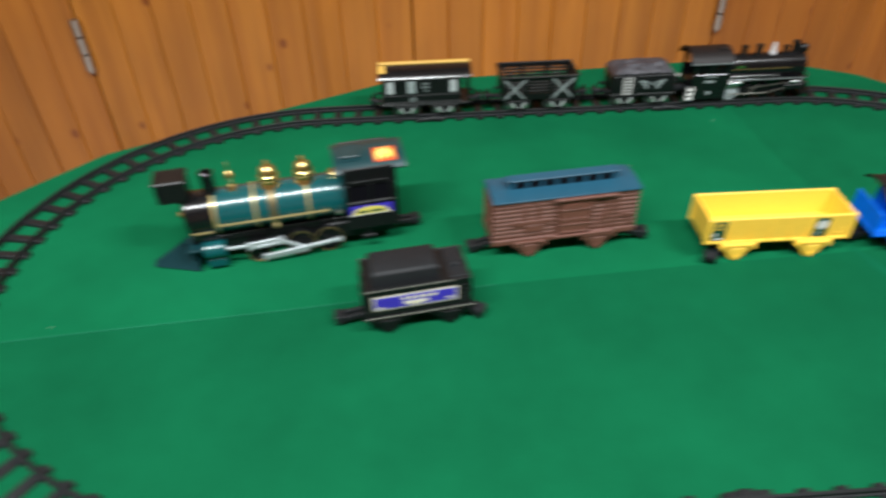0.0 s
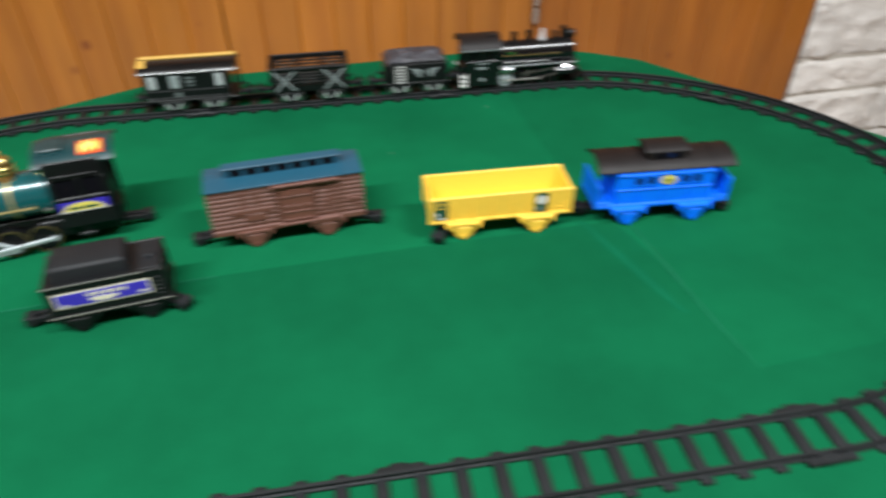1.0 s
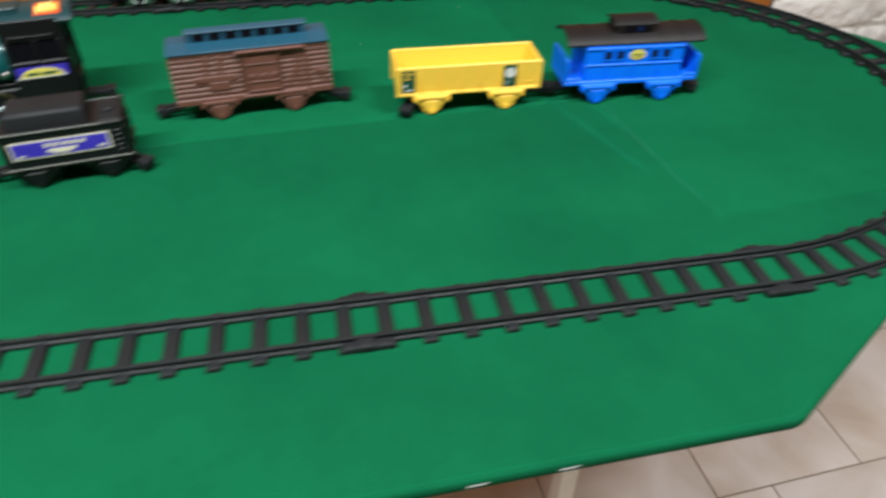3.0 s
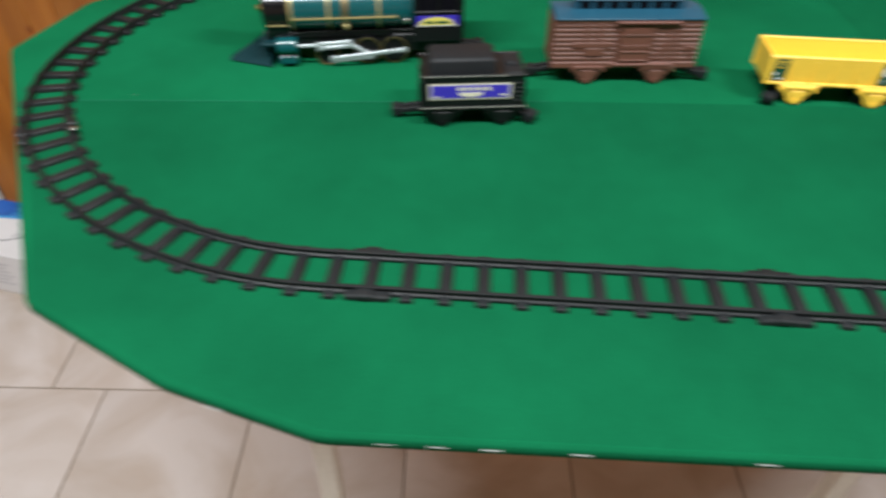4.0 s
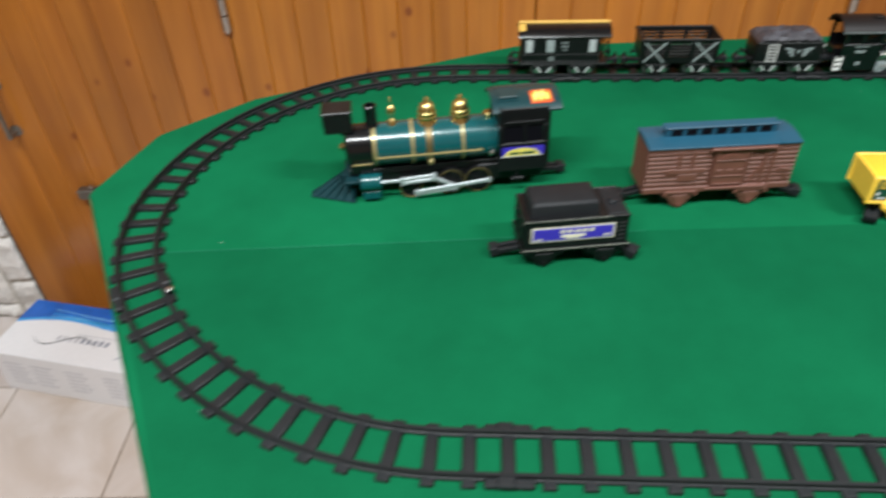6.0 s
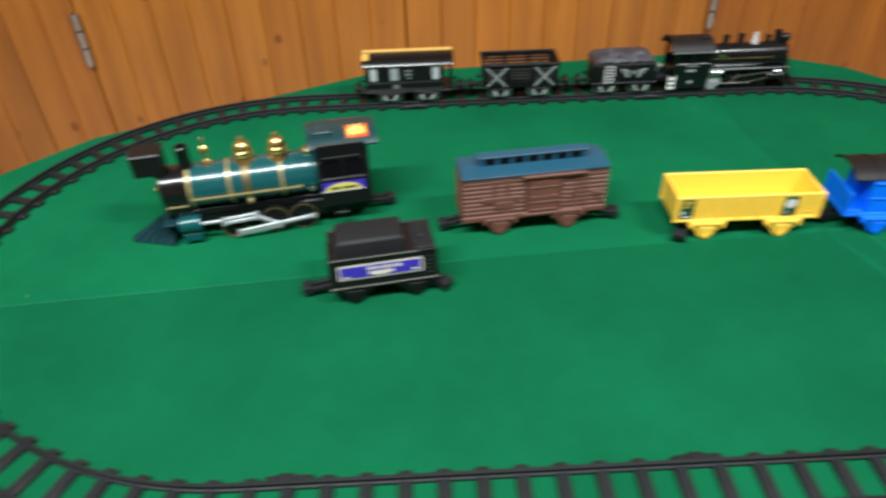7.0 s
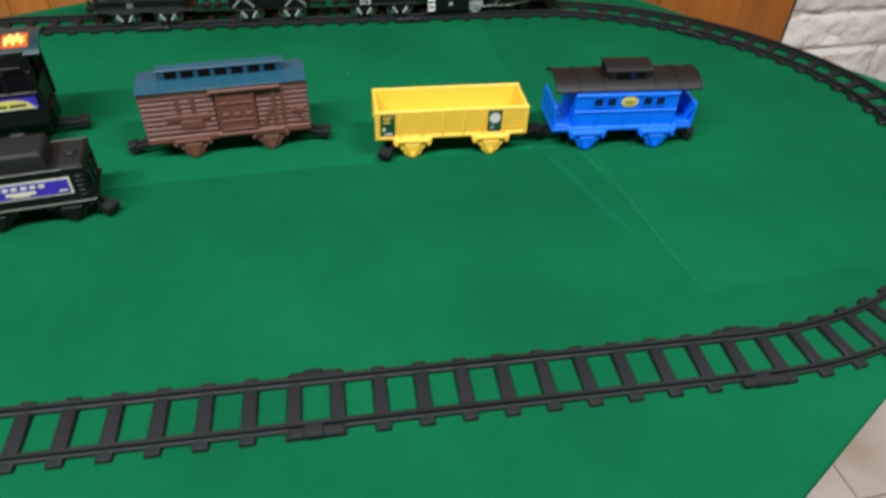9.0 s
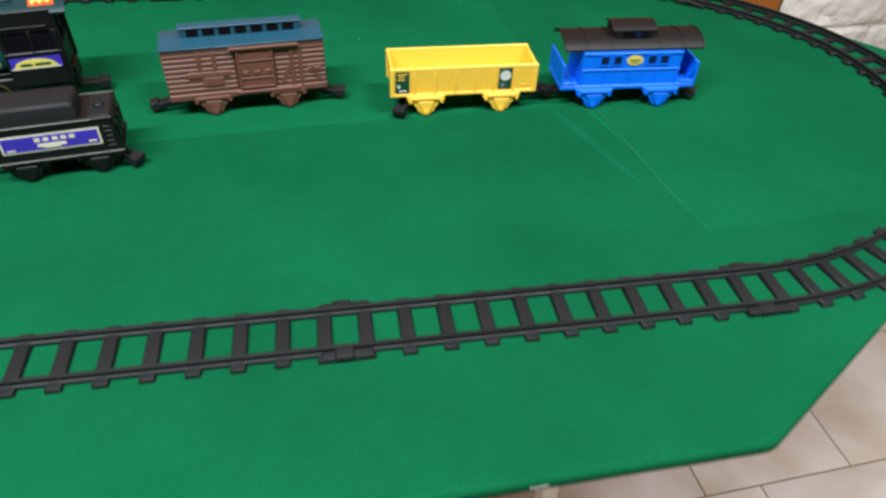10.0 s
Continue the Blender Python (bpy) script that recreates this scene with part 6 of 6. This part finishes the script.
# ---- things on the floor and at the walls ----
def print_box():
    """A long white carton with a blue wave, its end flap open."""
    t = thing("cardboard_carton", pose(-0.678, 1.264, 0, 0, 0, -12.8), "white cardboard carton printed with a blue wave, one end open", "box")
    L, W, H = 0.190, 0.084, 0.122
    front = part("side_panel", box(bmesh.new(), -L, L, -W, -W + 0.003, 0.001, H, 0.0008), WHITE_CARD, t)
    part("side_panel", box(bmesh.new(), -L, L, W - 0.003, W, 0.001, H, 0.0008), WHITE_CARD, t)
    part("end_panel", box(bmesh.new(), -L, -L + 0.003, -W + 0.003, W - 0.003, 0.001, H - 0.003, 0.0008), WHITE_CARD, t)
    part("bottom_panel", box(bmesh.new(), -L + 0.003, L, -W + 0.003, W - 0.003, 0.001, 0.004), WHITE_CARD, t)
    body = part("top_panel", box(bmesh.new(), -L, L, -W + 0.002, W - 0.002, H - 0.003, H, 0.0008), WHITE_CARD, t)
    bm = box(bmesh.new(), 0, 0.060, -W + 0.002, -W + 0.0045, 0.002, H - 0.004, 0.0006)
    part("flap", bm, WHITE_CARD, t, location=(L, 0.0, 0), rz=0)
    part("inside", box(bmesh.new(), L - 0.03, L - 0.025, -W + 0.004, W - 0.004, 0.004, H - 0.004), RECESS_SHADE, t, "dark sheet for the shade inside the carton")
    wave = [(-L + 0.001, W - 0.001)] + [(-L + 0.001, 0.012)] + [(-L + 0.38 * k / 16, 0.012 + 0.010 * math.sin(k * 0.33) + 0.0022 * k) for k in range(1, 17)] + [(L - 0.001, W - 0.001)]
    wave = [(min(max(x, -L + 0.001), L - 0.001), y) for x, y in wave]
    part("print_field", prism(bmesh.new(), wave[::-1], H, H + 0.0005, "z"), BOX_BLUE, body, "deep blue printed wave")
    ribbon = [(-L + 0.38 * k / 16, 0.018 + 0.012 * math.sin(k * 0.36) + 0.0022 * k) for k in range(0, 17)]
    ribbon += [(x, y - 0.012 - 0.004 * math.sin(x * 12)) for x, y in ribbon[::-1]]
    ribbon = [(min(max(x, -L + 0.002), L - 0.002), y) for x, y in ribbon]
    part("print_ribbon", prism(bmesh.new(), ribbon, H + 0.0004, H + 0.0009, "z"), BOX_SKY, body, "light blue printed ribbon")
    for lift, wide, phase, tint in ((0.034, 0.007, 0.9, BOX_SKY), (0.050, 0.004, 1.6, BOX_CYAN), (0.026, 0.003, 0.4, BOX_CYAN)):
        streak = [(-L + 0.38 * k / 16, lift + 0.011 * math.sin(k * 0.30 + phase) + 0.0012 * k) for k in range(3, 17)]
        streak += [(x, y - wide * (0.2 + 0.8 * (x + L) / (2 * L))) for x, y in streak[::-1]]
        streak = [(min(x, L - 0.002), min(y, W - 0.002)) for x, y in streak]
        part("print_streak", prism(bmesh.new(), streak, H + 0.0006, H + 0.0011, "z"), tint, body, "bright curved streak of print")
    slate, dark_print, faint = mat("slate_print", (0.30, 0.33, 0.40), 0.5), mat("dark_grey_print", (0.12, 0.13, 0.15), 0.5), mat("faint_grey_print", (0.56, 0.57, 0.61), 0.5)
    for k in range(9):
        x = -0.060 + k * 0.0150
        part("print", box(bmesh.new(), x, x + 0.009, -0.026, -0.012, H, H + 0.0004), slate if k > 3 else faint, body, "printed letter bar")
    part("print", box(bmesh.new(), -0.020, 0.085, -0.004, -0.0015, H, H + 0.0004), faint, body, "fine printed line")
    curve = [(-0.120 + 0.015 * k, -0.024 - 0.017 * math.sin(k * 0.62)) for k in range(12)]
    swoosh = curve + [(x, y - 0.0005 - 0.0030 * math.sin(math.pi * k / 11)) for k, (x, y) in list(enumerate(curve))[::-1]]
    part("print_swoosh", prism(bmesh.new(), swoosh, H, H + 0.0006, "z"), dark_print, body, "dark printed swoosh")
    for k in range(7):
        bm = rod(bmesh.new(), (0.105 + 0.007 * k, -0.055 + 0.008 * k, H + 0.0002), (0.135 + 0.006 * k, -0.028 + 0.004 * k, H + 0.0002), 0.0012, 6)
        part("print", bm, slate, body, "grey printed stroke")
    part("print_picture", box(bmesh.new(), 0.112, 0.170, 0.004, 0.014, H, H + 0.0005), dark_print, body, "dark printed picture of a tap")
    for col, x0 in enumerate((-0.160, -0.095, -0.010, 0.085)):
        for k in range(6):
            z = 0.030 + k * 0.012
            part("print", box(bmesh.new(), x0, x0 + 0.055 - 0.006 * ((k + col) % 3), -W - 0.0004, -W + 0.001, z, z + 0.004), faint, front, "faint printed bar")


def cardboard_box(name, m, lx, ly, h, material, label):
    t = thing(name, m, label, "box")
    part("body", box(bmesh.new(), 0, lx, 0, ly, 0.001, h, 0.0025, 2), material, t)
    return t


def crumpled_bag():
    """A heap of crumpled clear plastic in the carton."""
    b = bmesh.new()
    bmesh.ops.create_icosphere(b, subdivisions=5, radius=1)
    for v in b.verts:
        n = v.co.normalized()
        k = 1 + 0.22 * noise.noise(n * 2.5) + 0.16 * (1 - abs(noise.noise(n * 6))) + 0.08 * noise.noise(n * 17)
        v.co = Vector((n.x * 0.175 * k, n.y * 0.100 * k, n.z * 0.150 * k))
    ob = part("plastic_bag", b, FOIL, None, angle=12, location=(2.120, 1.110, 0.195))
    tagged(ob, "crumpled pale plastic bag with blue and pink print on the floor", "plastic bag")


def bag_print():
    """Patches of white, pale blue, teal and pink print on the plastic."""
    n, l = FOIL.node_tree.nodes, FOIL.node_tree.links
    tc, spots, ramp = n.new("ShaderNodeTexCoord"), n.new("ShaderNodeTexNoise"), n.new("ShaderNodeValToRGB")
    spots.inputs["Scale"].default_value, spots.inputs["Detail"].default_value, spots.inputs["Distortion"].default_value = 16, 4, 1.2
    l.new(tc.outputs["Object"], spots.inputs["Vector"])
    l.new(spots.outputs["Fac"], ramp.inputs[0])
    ramp.color_ramp.elements[0].position, ramp.color_ramp.elements[0].color = 0.34, (0.16, 0.34, 0.33, 1)
    ramp.color_ramp.elements[1].position, ramp.color_ramp.elements[1].color = 0.66, (0.55, 0.42, 0.42, 1)
    for p, c in ((0.42, (0.36, 0.48, 0.62, 1)), (0.50, (0.70, 0.72, 0.74, 1)), (0.60, (0.66, 0.66, 0.66, 1))):
        ramp.color_ramp.elements.new(p).color = c
    l.new(ramp.outputs["Color"], n["Principled BSDF"].inputs["Base Color"])


bag_print()


def side_table():
    t = thing("side_table", pose(0, 0, 0), "pale beech side table with slanted legs against the stone wall", "table")
    part("tabletop", prism(bmesh.new(), [(1.796, 1.435), (1.822, 1.230), (1.850, 1.040), (2.62, 1.080), (2.62, 1.435)], 0.700, 0.752, "z", 0.004), BEECH, t)
    for top, foot in (((1.856, 1.245), (1.999, 1.245)), ((2.55, 1.14), (2.56, 1.13)), ((2.50, 1.40), (2.54, 1.41))):
        d = 0.020
        b = bmesh.new()
        lo = [b.verts.new((foot[0] + sx * d, foot[1] + sy * d, 0)) for sx, sy in ((-1, -1), (1, -1), (1, 1), (-1, 1))]
        hi = [b.verts.new((top[0] + sx * d, top[1] + sy * d, 0.6995)) for sx, sy in ((-1, -1), (1, -1), (1, 1), (-1, 1))]
        b.faces.new(lo[::-1])
        b.faces.new(hi)
        for i in range(4):
            b.faces.new((lo[i], lo[(i + 1) % 4], hi[(i + 1) % 4], hi[i]))
        bmesh.ops.bevel(b, geom=list(b.edges), offset=0.002, segments=1, affect="EDGES")
        part("leg", b, BEECH, t)


def floor_clutter():
    print_box()
    b = cardboard_box("cardboard_carton", pose(-1.198, 0.833, 0, 0, 0, -26.6), 0.22, 0.30, 0.178, CARD_RED, "reddish brown cardboard carton with a white paper on top")
    part("flap", box(bmesh.new(), 0.03, 0.142, 0.297, 0.301, 0.179, 0.285, 0.0008), CARD_PEACH, b, "pale peach raised flap")
    paper = part("paper_sheet", box(bmesh.new(), -0.068, 0.068, -0.055, 0.055, 0, 0.0012), STICKER_WHITE, None, location=(-0.953, 0.978, 0.1785), rz=-26.6)
    tagged(paper, "white sheet of paper lying on a cardboard carton", "paper")
    crate = cardboard_box("cardboard_carton", pose(1.823, 0.937, 0, 0, 0, 8), 0.150, 0.110, 0.185, CARD, "small brown closed cardboard carton beside a crumpled plastic bag")
    bm = bmesh.new()
    for x0, x1, z0, z1 in ((0.012, 0.078, 0.104, 0.109), (0.012, 0.078, 0.140, 0.146), (0.012, 0.018, 0.109, 0.140), (0.073, 0.078, 0.109, 0.140)):
        box(bm, x0, x1, -0.0006, 0.001, z0, z1)
    part("print", bm, PINE_DARK, crate, "dark printed rectangle")
    part("seam", box(bmesh.new(), -0.0006, 0.001, 0.052, 0.056, 0.004, 0.180), PINE_DARK, crate, "dark slit between two panels")
    part("tape", box(bmesh.new(), 0.0, 0.150, 0.042, 0.070, 0.1853, 0.1858), BEIGE_BOARD, crate, "pale packing tape")
    roll = part("tape_roll", lathe(bmesh.new(), [(0.0155, 0.0), (0.0180, 0.0), (0.0185, 0.001), (0.0185, 0.011), (0.0180, 0.012), (0.0155, 0.012)], pose(1.848, 0.963, 0.1862), 32, True), TAPE)
    tagged(roll, "small pale roll of packing tape lying on a cardboard carton", "tape roll")
    crumpled_bag()
    side_table()
    bar = part("black_bar", box(bmesh.new(), -0.022, 0.022, -0.30, 0.30, 0.0, 0.03, 0.004), BLACK_MATT, None, location=(1.768, 0.590, 0.0005), rz=-2)
    tagged(bar, "long flat matt black bar lying on the floor tiles", "bar")
    bm = bmesh.new()
    prism(bm, [(1.308, 0.0), (1.320, 0.0), (1.407, 0.85), (1.395, 0.85)], -1.65, -1.035, "x", 0.001)
    panel = part("leaning_board", bm, GREY_BOARD, None)
    tagged(panel, "blue-grey smooth board leaning against the white stone wall", "board")
    t = thing("hanging_board", pose(0, 0, 0), "beige board with grey metal top bar on the pine door", "board")
    part("panel", box(bmesh.new(), -0.655, -0.42, WALL_Y - 0.014, WALL_Y - 0.0002, 0.100, 0.372, 0.0015), BEIGE_BOARD, t)
    bar = part("top_bar", box(bmesh.new(), -0.668, -0.41, WALL_Y - 0.022, WALL_Y - 0.0002, 0.373, 0.396, 0.002), STEEL_DARK, t, "dull grey metal bar")
    part("knob", lathe(bmesh.new(), [(0.004, 0), (0.007, 0.004), (0.006, 0.009), (0, 0.011)], at(-0.638, WALL_Y - 0.012, 0.395), 14), STEEL, bar, "small bright knob")


floor_clutter()


def ceiling_tubes():
    for x, y, half in ((-0.26, -0.06, 0.65), (1.20, -0.06, 0.33)):
        t = thing("ceiling_lamp", pose(x, y, 2.44), "white ceiling lamp with a lit tube", "lamp", "ceiling lamps")
        part("housing", box(bmesh.new(), -half, half, -0.07, 0.07, 0.03, 0.16, 0.004), LAMP_WHITE, t)


ceiling_tubes()


# ---- stones and tiles ----
def stone_wall(name, x0, x1, stacks, seed):
    """Split stones in stacks of courses: each stack has its two ends, the joints' heights, and a usual and a first length of stone."""
    rng = random.Random(seed)
    base = part(name, box(bmesh.new(), x0, x1, WALL_Y + 0.014, WALL_Y + 0.0598, 0.0, 2.2), MORTAR)
    tagged(base, "white rough split stone wall laid in uneven courses", "wall", kind="structure")
    courses = [(s0, s1, z, up - z, length, first) for s0, s1, joints, length, firsts in stacks for z, up, first in zip(joints, joints[1:], firsts)]
    for s0, s1, z, h, length, first in courses:
        x = s0
        while x < s1:
            w = first if x == s0 and first else length * rng.uniform(0.55, 1.5)
            a, b = max(x, s0) + 0.002, min(x + w, s1) - 0.002
            x += w
            if b - a < 0.02:
                continue
            nx, nz = max(3, int((b - a) / 0.009)), max(3, int(h / 0.009))
            bm = bmesh.new()
            depth = rng.uniform(0.024, 0.033)
            sx, sz = rng.random() * 50, rng.random() * 50
            grid = []
            for i in range(nx + 1):
                row = []
                for k in range(nz + 1):
                    u, v = i / nx, k / nz
                    px, pz = a + (b - a) * u, z + 0.002 + (h - 0.004) * v
                    e = min(1, 10 * min(u * (b - a), (1 - u) * (b - a), v * h, (1 - v) * h) / 0.06)
                    q = Vector((px * 16 + sx, pz * 22 + sz, seed))
                    rise = depth * (0.62 + 0.38 * e ** 0.5) + e * (0.008 * noise.noise(q) + 0.0065 * noise.noise(q * 2.7) + 0.0042 * noise.noise(q * 6.1))
                    wob = 0.0035 * noise.noise(q * 1.3 + Vector((9, 0, 0)))
                    row.append(bm.verts.new((px + wob, WALL_Y + 0.032 - rise, pz + wob)))
                grid.append(row)
            for i in range(nx):
                for k in range(nz):
                    bm.faces.new((grid[i][k], grid[i + 1][k], grid[i + 1][k + 1], grid[i][k + 1]))
            rim = [g[0] for g in grid] + grid[-1][1:] + [g[-1] for g in grid[-2::-1]] + grid[0][-2:0:-1]
            back = [bm.verts.new((v.co.x, WALL_Y + 0.034, v.co.z)) for v in rim]
            for i in range(len(rim)):
                j = (i + 1) % len(rim)
                bm.faces.new((rim[i], back[i], back[j], rim[j]))
            part("stone", bm, STONE, base, angle=50)


QUOINS = (0.003, 0.118, 0.252, 0.311, 0.404, 0.517, 0.600, 0.700, 0.790, 0.890, 0.980, 1.070)
FIELD = (0.003, 0.043, 0.231, 0.443, 0.540, 0.640, 0.750, 0.850, 0.960, 1.070)
RIGHT = (0.003, 0.130, 0.255, 0.374, 0.490, 0.577, 0.722, 0.840, 0.950, 1.070)
stone_wall("wall_stone_west", -2.0, -0.885, [(-0.955, -0.885, QUOINS, 0.20, (0.20,) * 11), (-2.0, -0.957, FIELD, 0.20, (0,) * 9)], 3)
stone_wall("wall_stone_east", 1.522, 2.7, [(1.522, 2.7, RIGHT, 0.34, (0.42, 0.20, 0.37, 0.27, 0.55, 0.30, 0.44, 0.30, 0.40))], 8)


def tiles():
    first = None
    size, pitch_y = 0.303, 0.287
    for r in range(-9, 2):
        y0 = 0.938 + r * pitch_y
        shift = -0.450 + 0.11 * -(r + 1)
        x0 = shift - math.ceil((shift + 2.0) / size) * size
        while x0 < 2.7:
            if first is None:
                bm = box(bmesh.new(), 0.0015, size - 0.0015, 0.0015, pitch_y - 0.0015, -0.008, 0, 0.0012)
                ob = first = part("tile", bm, TILE, FLOOR)
            else:
                ob = new("tile", first.data)
                ob.parent = FLOOR
            ob.matrix_basis = pose(x0, y0, 0)
            x0 += size


tiles()
